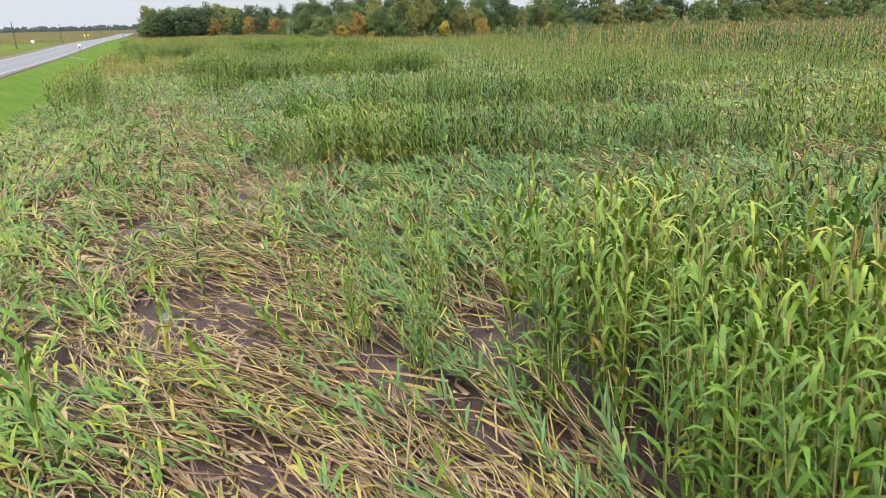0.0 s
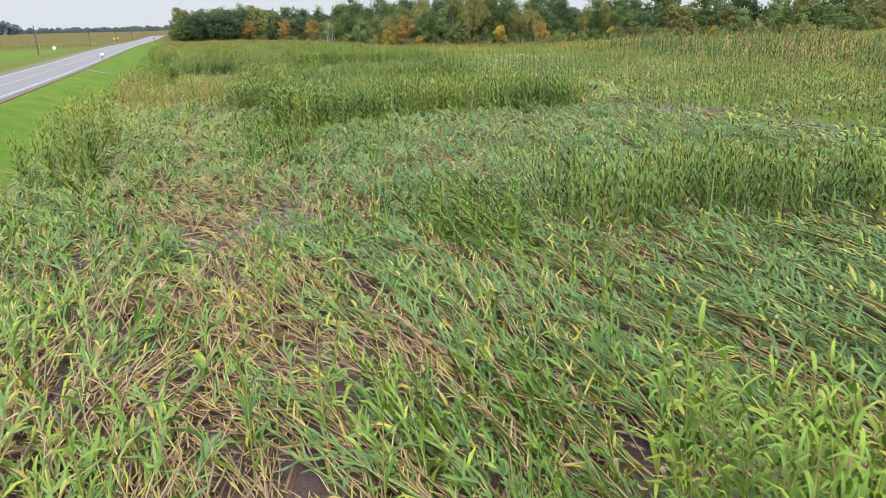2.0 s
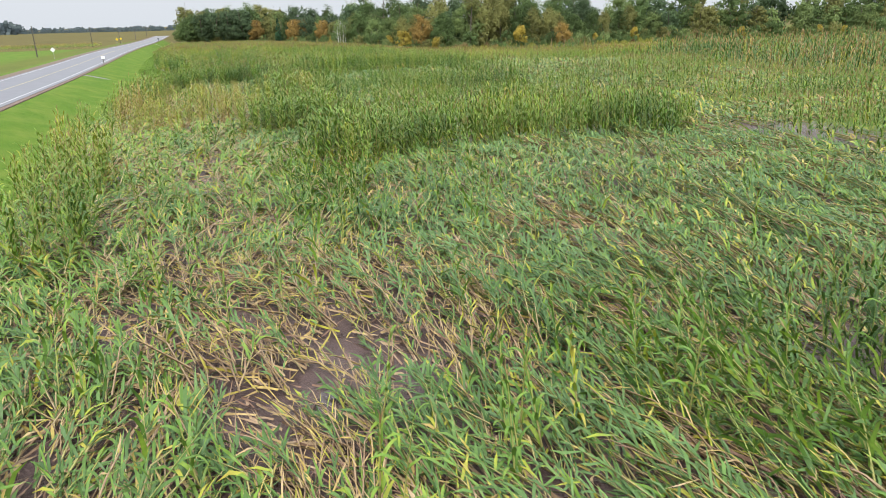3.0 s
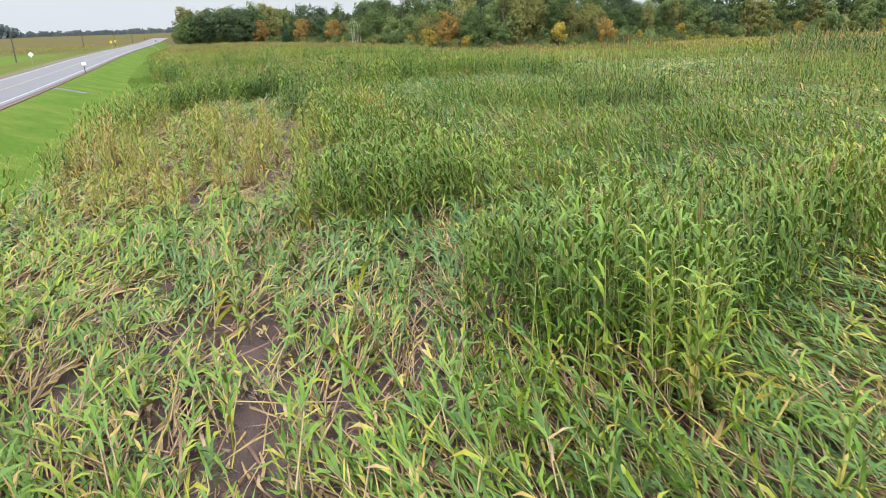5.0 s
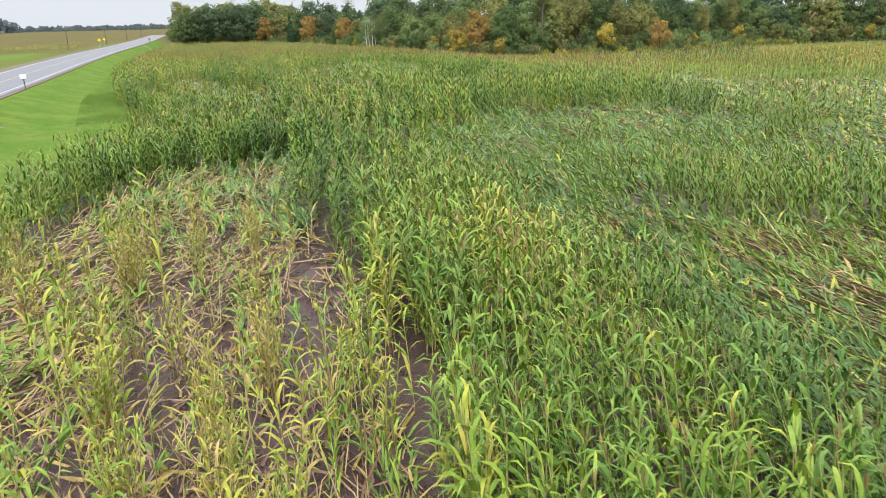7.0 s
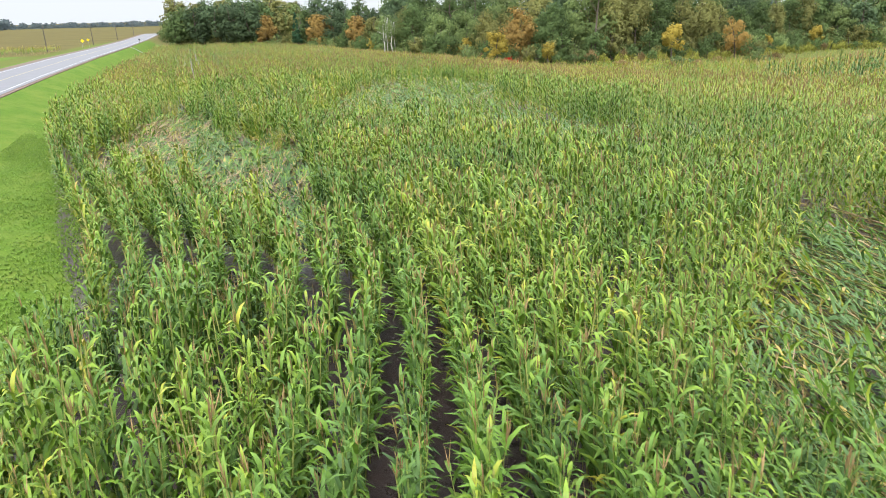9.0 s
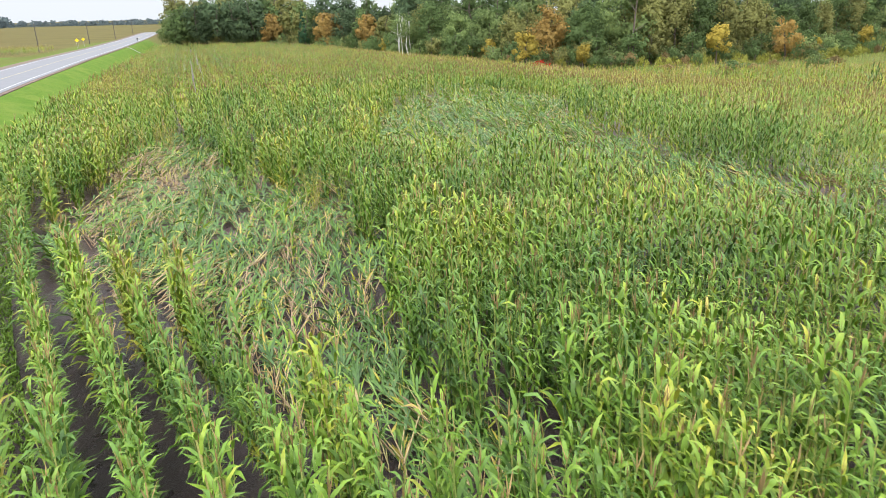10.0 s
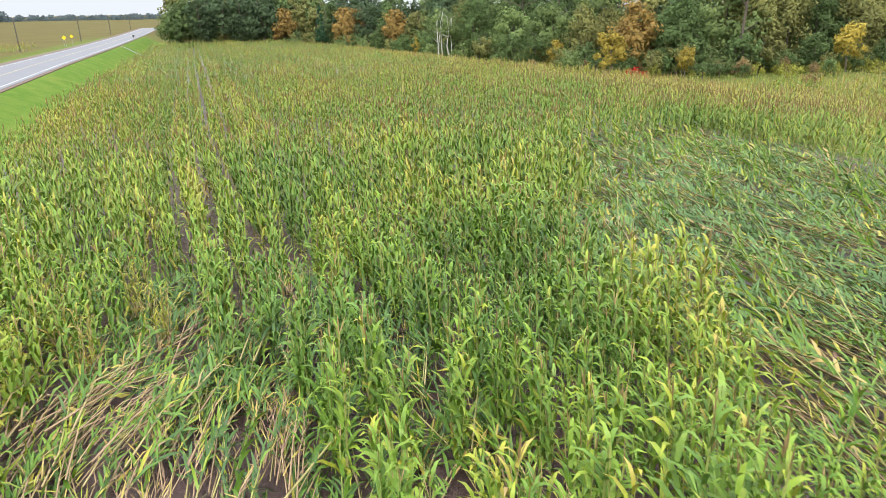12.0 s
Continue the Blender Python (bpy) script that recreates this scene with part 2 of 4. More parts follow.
def tube(bm, a, b, r0, r1, sides=8):
    a, b = Vector(a), Vector(b)
    g = bmesh.ops.create_cone(bm, cap_ends=True, segments=sides, radius1=r0, radius2=r1, depth=(b - a).length)["verts"]
    m = Matrix.Translation((a + b) / 2) @ (b - a).to_track_quat("Z", "Y").to_matrix().to_4x4()
    bmesh.ops.transform(bm, matrix=m, verts=g)
    return bm


# ------------------------------------------------------------ corn plants
STALK, LEAF, TASSEL = 0, 1, 2


class Bits:
    """Gathers the corners and triangles of one plant, with what each corner belongs to."""

    def __init__(self):
        self.v, self.t, self.code, self.r, self.s = [], [], [], [], []

    def strip(self, mids, sides, code, r):
        """A ribbon along mids with half widths along sides; a side of zero closes it to a point."""
        rows = []
        for i, (m, w) in enumerate(zip(mids, sides)):
            along = i / (len(mids) - 1)
            ends = [m] if w.length < 1e-5 else [m - w, m + w]
            rows.append([len(self.v) + k for k in range(len(ends))])
            for e in ends:
                self.v.append(e), self.code.append(code), self.r.append(r), self.s.append(along)
        for p, q in zip(rows, rows[1:]):
            if len(p) == 2 and len(q) == 2:
                self.t += [(p[0], p[1], q[1]), (p[0], q[1], q[0])]
            elif len(p) == 2:
                self.t.append((p[0], p[1], q[0]))
            else:
                self.t.append((p[0], q[1], q[0]))
        return self

    def rod(self, mids, radii, code, r, sides=3):
        rings = []
        for i, (m, rad) in enumerate(zip(mids, radii)):
            ring = []
            for k in range(sides):
                a = 2 * math.pi * k / sides
                ring.append(len(self.v))
                self.v.append(m + Vector((math.cos(a), math.sin(a), 0)) * rad if abs((mids[-1] - mids[0]).normalized().z) > 0.6
                              else m + ((mids[-1] - mids[0]).normalized().cross(Vector((0, 0, 1))).normalized() * math.cos(a) + Vector((0, 0, 1)) * math.sin(a)) * rad)
                self.code.append(code), self.r.append(r), self.s.append(i / (len(mids) - 1))
            rings.append(ring)
        for p, q in zip(rings, rings[1:]):
            for k in range(sides):
                a, b = p[k], p[(k + 1) % sides]
                c, d = q[(k + 1) % sides], q[k]
                self.t += [(a, b, c), (a, c, d)]
        return self

    def done(self):
        return (np.array([tuple(v) for v in self.v], np.float32), np.array(self.t, np.int32), np.array(self.code),
                np.array(self.r, np.float32), np.array(self.s, np.float32))


def blade(bits, rnd, root, azimuth, length, width, rise, droop, segs, r, floor=None, code=LEAF, curl=0.7):
    """One corn leaf: it rises from the stalk, arches over and hangs, widest near a third of its length."""
    out, up = Vector((math.cos(azimuth), math.sin(azimuth), 0)), Vector((0, 0, 1))
    side = Vector((-math.sin(azimuth), math.cos(azimuth), 0))
    p, angle, mids, sides = root.copy(), rise, [root.copy()], [side * width * 0.28]
    twist = rnd.uniform(-curl, curl)
    for i in range(segs):
        step = length / segs
        p = p + (out * math.cos(angle) + up * math.sin(angle)) * step
        angle -= droop / segs * (0.6 + 0.8 * (i / segs))
        if floor is not None and p.z < floor:
            p.z = floor + rnd.uniform(0, 0.05)
            angle = max(angle, rnd.uniform(-0.15, 0.15))
        f = (i + 1) / segs
        w = width * 0.5 * (1 - f) ** 0.45 if i < segs - 1 else 0.0
        t = twist * f
        mids.append(p.copy())
        sides.append((side * math.cos(t) + up * math.sin(t)) * w)
    bits.strip(mids, sides, code, r)


def standing_plant(seed, leaves, segs, stalk_rings, tassels=4, height=2.3, lean=0.05, width=0.088, reach=0.47, rod=True, plume=0.013, foot=0.14, taper=0.66, brown=0.5, arch=0.22):
    rnd, bits = random.Random(seed), Bits()
    lx, ly = rnd.gauss(0, lean), rnd.gauss(0, lean)
    at = lambda f: Vector((lx * f * f * height, ly * f * f * height, f * height))
    fs = [i / stalk_rings for i in range(stalk_rings + 1)]
    if rod:
        bits.rod([at(f) for f in fs], [0.014 * (1 - 0.65 * f) + 0.002 for f in fs], STALK, rnd.random())
    else:
        a = rnd.uniform(0, 3.14)
        bits.strip([at(0), at(1)], [Vector((math.cos(a), math.sin(a), 0)) * 0.011] * 2, STALK, rnd.random())
    for i in range(leaves):
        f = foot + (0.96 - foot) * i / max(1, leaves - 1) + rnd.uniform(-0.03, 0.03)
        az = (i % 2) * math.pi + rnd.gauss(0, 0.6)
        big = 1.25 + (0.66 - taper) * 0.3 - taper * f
        # light on the tops is put into leaf colour; some low leaves dead brown
        leaf_tone = 0.38 + 0.32 * max(0.0, f - 0.45) + (0.5 if f < 0.36 and rnd.random() < brown else 0.0)
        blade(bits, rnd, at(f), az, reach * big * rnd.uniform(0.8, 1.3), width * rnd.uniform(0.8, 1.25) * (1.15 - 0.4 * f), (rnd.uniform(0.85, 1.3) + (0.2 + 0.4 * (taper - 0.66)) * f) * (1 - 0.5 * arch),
              rnd.uniform(2.2, 3.6) * (1 - 0.55 * arch), segs, min(1, max(0, rnd.gauss(leaf_tone, 0.09))), floor=0.03)
    for k in range(tassels):
        spread = 0.22 if k else 0.05
        d = Vector((rnd.gauss(0, spread), rnd.gauss(0, spread), 1)).normalized() * rnd.uniform(0.20, 0.36)
        w = Vector((-d.y, d.x, 0.01)).normalized() * (plume if tassels > 2 else plume * 1.6)
        low = at(rnd.uniform(0.93, 1.0))
        if tassels > 3:
            bits.strip([low, low + d * 0.5, low + d], [w * 0.5, w, w * 0], TASSEL, rnd.random())
        else:
            bits.strip([low, low + d], [w, w * 0], TASSEL, rnd.random())
    return bits.done()


def lodged_plant(seed, leaves, segs, stalk_rings, length=2.1, width=0.07, thick=1.0, straw=False):
    """A plant that lies along +x: the stalk leaves the mud at a slant and settles on its neighbours. Straw ones keep only shrivelled leaves."""
    rnd, bits = random.Random(seed), Bits()
    top, bow = rnd.uniform(0.03, 0.30), rnd.gauss(0, 0.10)
    at = lambda f: Vector((f * length, bow * math.sin(f * 2.4) * length, 0.03 + top * math.sin(f * 2.6)))
    fs = [i / stalk_rings for i in range(stalk_rings + 1)]
    bits.rod([at(f) for f in fs], [(0.016 * (1 - 0.5 * f) + 0.002) * thick for f in fs], STALK, rnd.random())
    for i in range(leaves):
        f = 0.25 + 0.74 * i / max(1, leaves - 1) + rnd.uniform(-0.05, 0.05)
        az = rnd.gauss(0, 0.5) + (0.35 if i % 2 else -0.35)
        if straw:
            blade(bits, rnd, at(f), az * 0.6, rnd.uniform(0.25, 0.60), width * rnd.uniform(0.28, 0.55), rnd.uniform(-0.3, 0.4), rnd.uniform(0.0, 1.6), segs, rnd.random(), floor=0.03, curl=1.8)
        else:
            leaf_tone = rnd.gauss(1.35, 0.2) if rnd.random() < 0.16 else min(0.9, max(0, rnd.gauss(0.42, 0.2)))
            blade(bits, rnd, at(f), az, rnd.uniform(0.24, 0.55), width * rnd.uniform(0.7, 1.3), rnd.uniform(-0.35, 0.8), rnd.uniform(0.4, 2.4), segs, leaf_tone, floor=0.03, curl=1.7)
    return bits.done()


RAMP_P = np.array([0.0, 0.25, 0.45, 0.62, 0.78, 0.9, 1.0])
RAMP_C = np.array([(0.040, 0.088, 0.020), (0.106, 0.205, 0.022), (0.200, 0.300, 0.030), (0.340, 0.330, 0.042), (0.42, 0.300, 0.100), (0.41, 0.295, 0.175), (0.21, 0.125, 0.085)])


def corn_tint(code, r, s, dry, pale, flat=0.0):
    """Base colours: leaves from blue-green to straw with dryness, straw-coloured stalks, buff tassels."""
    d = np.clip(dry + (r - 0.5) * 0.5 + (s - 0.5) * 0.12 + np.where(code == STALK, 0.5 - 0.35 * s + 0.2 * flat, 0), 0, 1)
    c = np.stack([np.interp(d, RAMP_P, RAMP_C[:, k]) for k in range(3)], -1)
    grey = np.array([0.120, 0.208, 0.072])
    p = (pale * np.where((code == LEAF) & (d < 0.5), 1, 0))[..., None]
    c = c * (1 - p) + grey * p
    # stalks stay pale: light green above, straw below, browner when dry
    k = np.clip(dry + 0.35 * flat + 0.25 * (1 - s) + 0.3 * (r - 0.5), 0, 1)
    stem = np.stack([np.interp(k, [0, 0.5, 0.8, 1.0], v) for v in ((0.20, 0.34, 0.42, 0.34), (0.28, 0.34, 0.33, 0.235), (0.07, 0.11, 0.17, 0.145))], -1)
    c = np.where((code == STALK)[..., None], stem, c)
    tas = np.array([0.30, 0.205, 0.095]) * (0.6 + 0.6 * r[..., None])
    return np.where((code == TASSEL)[..., None], tas, c)


def sow(name, templates, x, y, yaw, size, dry, pale, z=None, label="", category="corn", tall=None, tilt=None, flat=0.0):
    """Plants of a few shapes over many places, as one object."""
    x, y = np.asarray(x), np.asarray(y)
    if len(x) == 0:
        return None
    z = terrain(x, y) if z is None else z
    pick, turn = rng.integers(0, len(templates), len(x)), rng.uniform(0, 6.283, len(x))
    V, T, C, base = [], [], [], 0
    for k, (v, t, code, r, s) in enumerate(templates):
        i = np.nonzero(pick == k)[0]
        if len(i) == 0:
            continue
        c, sn, sz = np.cos(yaw[i])[:, None], np.sin(yaw[i])[:, None], size[i][:, None]
        tl = sz if tall is None else sz * tall[i][:, None]
        px, py, pz = np.broadcast_to(v[:, 0], (len(i), len(v))), v[None, :, 1], np.broadcast_to(v[:, 2], (len(i), len(v)))
        if tilt is not None:
            tc, ts = np.cos(tilt[i])[:, None], np.sin(tilt[i])[:, None]
            w = turn[i][:, None]
            px, py = px * np.cos(w) - py * np.sin(w), px * np.sin(w) + py * np.cos(w)
            px, pz = px * tc + pz * ts, np.maximum(pz * tc - px * ts, 0.02)
        X = (px * c - py * sn) * sz + x[i][:, None]
        Y = (px * sn + py * c) * sz + y[i][:, None]
        Z = pz * tl + z[i][:, None]
        shape = X.shape
        C.append(corn_tint(np.broadcast_to(code, shape), np.broadcast_to(r, shape), np.broadcast_to(s, shape), dry[i][:, None], pale[i][:, None], flat).reshape(-1, 3))
        V.append(np.stack([X, Y, Z], -1).reshape(-1, 3))
        T.append((t[None] + (base + np.arange(len(i)) * len(v))[:, None, None]).reshape(-1, 3))
        base += len(i) * len(v)
    me = mesh_from(name, np.concatenate(V), np.concatenate(T), CORN, np.concatenate(C))
    return tagged(new(name, me), label, category, kind="stuff")


# ------------------------------------------------------------ land
def axis(parts):
    return np.unique(np.concatenate([np.arange(a, b, s) for a, b, s in parts]).round(3))


def build_ground():
    xs = axis([(-4000, -400, 400), (-400, -100, 25), (-100, -34, 6), (-34, -10, 0.8), (-10, 24, 0.6), (24, 110, 3), (110, 400, 25), (400, 4001, 400)])
    ys = axis([(-1500, -100, 200), (-100, 0, 10), (0, 175, 0.7), (175, 420, 4), (420, 1000, 40), (1000, 4601, 300)])
    X, Y = np.meshgrid(xs, ys)
    Z = terrain(X, Y)
    e = edge(Y)
    soil = smooth((X - e + 0.6 + 0.9 * np.exp(-((Y - 134) / 8) ** 2)) / 1.2)
    meadow = np.maximum(smooth((X - 57) / 4) * smooth((Y - 170) / 20), smooth((Y - 362) / 6))
    meadow = np.maximum(meadow, smooth((X - 100) / 12))
    meadow = np.maximum(meadow, 0.75 * smooth((X - 24) / 22))
    # dirt tracks off the road
    track = 0.85 * np.exp(-((Y - 139) / 1.1) ** 2) * smooth((X + 14.2) / 1.0) * smooth((-8.2 - X) / 2.5)
    track = np.maximum(track, 0.9 * np.exp(-((Y - 332) / 2.2) ** 2) * smooth((X + 11.5) / 1.0) * smooth((-1.5 - X) / 2.5))
    grass = np.clip(1 - soil + meadow - track, 0, 1)
    Z = Z + soil * (1 - meadow) * ((vnoise(X, Y, 0.9, 1) - 0.5) * 0.10 + (vnoise(X, Y, 3.1, 2) - 0.5) * 0.10) * (np.abs(X) < 60)
    Z = Z + grass * (vnoise(X, Y, 4.0, 3) - 0.5) * 0.12 * (np.abs(X) < 60) * (X > road_near(Y) + 1.5)
    ripe = smooth((road_near(Y) - ROAD_W - 9 - X) / 3) * smooth((Y - 306) / 5)
    ripe = np.maximum(ripe, smooth((Y - 400) / 30) * (X > -40))
    ripe = np.maximum(ripe, 0.6 * meadow * (X > 40))
    ripe = np.maximum(ripe, 0.55 * smooth((road_near(Y) - ROAD_W - 3 - X) / 3) * smooth((X - road_near(Y) + ROAD_W + 15) / 3))
    ny, nx = X.shape
    idx = np.arange(nx * ny).reshape(ny, nx)
    a, b, c, d = idx[:-1, :-1].ravel(), idx[:-1, 1:].ravel(), idx[1:, 1:].ravel(), idx[1:, :-1].ravel()
    tris = np.concatenate([np.stack([a, b, c], -1), np.stack([a, c, d], -1)])
    soak = smooth((Y - 106) / 9) * smooth((160 - Y) / 16) * smooth((26 - X) / 8) * (1 - 0.8 * smooth((Y - 140) / 8)) * (0.55 + 0.45 * vnoise(X, Y, 2.0, 61))
    land = np.stack([soak, grass, ripe], -1).reshape(-1, 3)
    me = mesh_from("ground", np.stack([X, Y, Z], -1).reshape(-1, 3), tris, LAND, land, "land")
    me.polygons.foreach_set("use_smooth", np.ones(len(tris), bool))
    return tagged(new("ground", me), "wet brown field soil with green mown verges", "ground", kind="structure")


def ribbon(name, near, far, y0, y1, step, lift, material, thick=0.0):
    """A strip along the road between two offsets from its near edge, following the land."""
    bm, prev = bmesh.new(), None
    y = y0
    while y <= y1 + 1e-6:
        xr = float(road_near(y))
        top = float(terrain(xr - 4.5, y)) + lift
        row = [bm.verts.new((xr - o, y, top)) for o in (near, far)]
        if thick:
            row = [bm.verts.new((xr - near, y, top - thick))] + row + [bm.verts.new((xr - far, y, top - thick))]
        if prev:
            for i in range(len(row) - 1):
                bm.faces.new((prev[i], prev[i + 1], row[i + 1], row[i]))
        prev = row
        y += step
    bmesh.ops.recalc_face_normals(bm, faces=bm.faces)
    return part(name, bm, material, None)


ground = build_ground()
ROAD_END = 556
road = tagged(ribbon("road", 0.0, ROAD_W, -60, ROAD_END, 8, 0.06, ASPHALT, 0.25), "grey worn asphalt two-lane road", "road", kind="structure")
tagged(ribbon("shoulder", -0.55, 0.0, -60, ROAD_END, 8, 0.035, GRAVEL, 0.2), "reddish-brown gravel shoulder beside the road", "shoulder", kind="structure")
tagged(ribbon("shoulder", ROAD_W, ROAD_W + 1.8, -60, ROAD_END, 8, 0.035, GRAVEL, 0.2), "reddish-brown gravel shoulder beside the road", "shoulder", kind="structure")
for near, m, nm in ((0.6, PAINT, "edge_line"), (ROAD_W - 0.7, PAINT, "edge_line"), (ROAD_W / 2 - 0.16, PAINT_YELLOW, "centre_line")):
    tagged(ribbon(nm, near, near + 0.14, -60, ROAD_END, 8, 0.066, m), "worn painted line along the road", "road marking", kind="structure")


# ------------------------------------------------------------ trees
def crown_mesh(name, rnd, height, radius, base, clumps, leaves, leaf, material, pointed=False):
    """A crown of many small leaf sprays, gathered in clumps with gaps between them; the sprays turn outwards from their bough."""
    g = np.random.default_rng(rnd.randrange(10 ** 6))
    unit = lambda v: v / np.maximum(np.linalg.norm(v, axis=-1, keepdims=True), 1e-6)
    if pointed:
        f = g.random(clumps) ** 1.3
        a, reach = g.uniform(0, 6.283, clumps), radius * (1 - f) * g.uniform(0.75, 1.05, clumps) + 0.12
        c = np.stack([np.cos(a) * reach * 0.7, np.sin(a) * reach * 0.7, base + f * (height - base)], -1)
        cr = 0.25 + 0.22 * (1 - f) * radius
    else:
        d = unit(g.normal(0, 1, (clumps, 3))) * g.uniform(0.45, 1.0, (clumps, 1))
        mid, half, swell = (base + height) / 2, (height - base) / 2, 1.0 - 0.25 * d[:, 2]
        c = np.stack([d[:, 0] * radius * swell, d[:, 1] * radius * swell, mid + d[:, 2] * half], -1)
        cr = radius * g.uniform(0.24, 0.44, clumps)
    c, cr = np.repeat(c, leaves, 0), np.repeat(cr, leaves)[:, None]
    n = len(c)
    o = unit(g.normal(0, 1, (n, 3)) * (1, 1, 0.8)) * cr * g.random((n, 1)) ** 0.4
    p = c + o
    heart = np.array([0, 0, (base + height) / 2 - 0.2 * height])
    soft = unit(unit(o) + 0.9 * unit(p - heart) + g.normal(0, 0.14, (n, 3)))
    face = unit(soft + g.normal(0, 0.32, (n, 3)))
    u = unit(np.cross(face, g.normal(0, 1, (n, 3))))
    w, s = np.cross(face, u), leaf * g.uniform(0.6, 1.4, (n, 1))
    V = np.stack([p - u * s - w * s * 0.4, p + u * s - w * s * 0.3, p + w * s * 0.8], 1).reshape(-1, 3)
    me = mesh_from(name, V, np.arange(n * 3).reshape(-1, 3), material)
    me.polygons.foreach_set("use_smooth", np.ones(n, bool))
    me.normals_split_custom_set_from_vertices(np.repeat(soft, 3, 0))
    return me


def tree(name, seed, height, radius, base, material, label, clumps=26, leaves=26, leaf=0.34, bark=None, pointed=False, stems=1, category="tree", bend=1.0):
    """A tree or bush that stands on an Empty: tapered trunk with limbs, and a crown."""
    rnd = random.Random(seed)
    root = tagged(new(name), label, category)
    bm = bmesh.new()
    for k in range(stems):
        off = Vector((rnd.uniform(-0.4, 0.4), rnd.uniform(-0.4, 0.4), 0)) * (stems > 1)
        p, r = Vector((0, 0, -0.3)) + off, height * 0.017 / stems ** 0.4 + 0.02
        for i in range(5):
            q = p + Vector((rnd.gauss(0, 0.03) * bend, rnd.gauss(0, 0.03) * bend, 0.19)) * height
            tube(bm, p, q, r, r * 0.8, 6)
            if i >= 1:
                for _ in range(1 + (i == 2)):
                    a = rnd.uniform(0, 6.28)
                    tip = q + Vector((math.cos(a) * radius * 0.75, math.sin(a) * radius * 0.75, height * rnd.uniform(0.06, 0.16))) * (0.4 if pointed else 1)
                    tube(bm, q, tip, r * 0.4, r * 0.1, 3)
            p, r = q, r * 0.8
    part("trunk", bm, bark or BARK, root)
    ob = new("crown", crown_mesh("crown", rnd, height, radius, base, clumps, leaves, leaf, material, pointed))
    ob.parent = root
    return root


def foliage(name, color):
    return leaf_material(name, tinted=False, color=color, through_light=0.32, rough=0.7, per_object=True, gloss=0.06)


F_DARK = foliage("dark_green_leaves", (0.080, 0.122, 0.064))
F_MID = foliage("green_leaves", (0.112, 0.168, 0.065))
F_LIGHT = foliage("light_green_leaves", (0.170, 0.230, 0.088))
F_OLIVE = foliage("olive_leaves", (0.205, 0.210, 0.078))
F_YELLOW = foliage("yellow_leaves", (0.40, 0.32, 0.07))
F_ORANGE = foliage("orange_leaves", (0.30, 0.205, 0.070))
F_RUST = foliage("rust_leaves", (0.215, 0.155, 0.075))
F_RED = foliage("red_leaves", (0.40, 0.028, 0.02))
F_GOLD = foliage("goldenrod_leaves", (0.26, 0.27, 0.06))
F_NEEDLE = foliage("spruce_needles", (0.05, 0.115, 0.06))

# one of each kind, then copies of it along the wood's edge
def big_trees(clumps, leaves, leaf):
    return [
        tree("oak_tree", 11, 15, 5.4, 0.6, F_DARK, "tall dark green broadleaf tree at the wood's edge", clumps, leaves, leaf),
        tree("maple_tree", 12, 15, 4.9, 0.8, F_MID, "tall green broadleaf tree in the wood", clumps, leaves, leaf),
        tree("ash_tree", 13, 16, 4.4, 0.9, F_OLIVE, "tall olive-green tree turning in autumn", clumps, leaves, leaf),
        tree("basswood_tree", 14, 14, 5.0, 0.6, F_LIGHT, "tall light green broadleaf tree", clumps, leaves, leaf),
        tree("oak_tree", 15, 17, 5.8, 0.9, F_MID, "tall full green broadleaf tree in the wood", clumps, leaves, leaf),
        tree("hickory_tree", 16, 13, 4.2, 0.8, F_ORANGE, "broadleaf tree with orange autumn leaves", clumps, leaves, leaf),
    ]


BIG, BIG_NEAR = big_trees(44, 38, 0.46), big_trees(64, 66, 0.29)
SMALL = [
    tree("young_tree", 21, 6.0, 2.1, 0.4, F_MID, "young green tree at the wood's edge", 26, 36, 0.2),
    tree("young_tree", 22, 5.0, 1.8, 0.3, F_OLIVE, "young olive-green tree at the wood's edge", 24, 36, 0.19),
    tree("young_tree", 23, 5.5, 1.6, 0.6, F_YELLOW, "young tree with yellow autumn leaves", 26, 64, 0.15),
    tree("young_tree", 24, 4.8, 1.7, 0.4, F_RUST, "young tree with rust-brown autumn leaves", 22, 34, 0.18),
    tree("willow_bush", 25, 4.0, 2.4, 0.1, F_LIGHT, "bushy light green willow at the field's end", 26, 36, 0.18, stems=3, category="bush"),
    tree("dogwood_bush", 26, 2.6, 1.9, 0.05, F_RUST, "low reddish-brown bush at the field's end", 18, 32, 0.15, stems=3, category="bush"),
    tree("hazel_bush", 27, 3.0, 2.2, 0.05, F_MID, "low green bush at the wood's edge", 20, 34, 0.17, stems=3, category="bush"),
    tree("young_tree", 28, 5.5, 1.9, 0.5, F_ORANGE, "young tree with orange autumn leaves", 26, 64, 0.15),
]
spruce = tree("spruce_tree", 31, 11.5, 2.5, 0.5, F_NEEDLE, "dark green pointed spruce among the autumn trees", 80, 26, 0.24, pointed=True, category="spruce")
birch = tree("birch_tree", 32, 10, 2.4, 4.5, F_LIGHT, "slender birch with pale bark and thin crown", 26, 34, 0.2, bark=BIRCH, stems=3)
bare = tree("ash_tree", 33, 17, 2.6, 11.5, F_OLIVE, "tall tree with a long bare dark trunk", 22, 30, 0.28, bend=0.1)
sumac = tree("sumac_bush", 34, 1.8, 1.4, 0.05, F_RED, "bright red low bush at the field's end", 16, 30, 0.14, stems=3, category="bush")
goldenrod = tree("goldenrod_bush", 35, 1.3, 1.2, 0.02, F_GOLD, "low yellow-green weed brush at the field's end", 14, 30, 0.12, stems=3, category="bush")
_used = set()


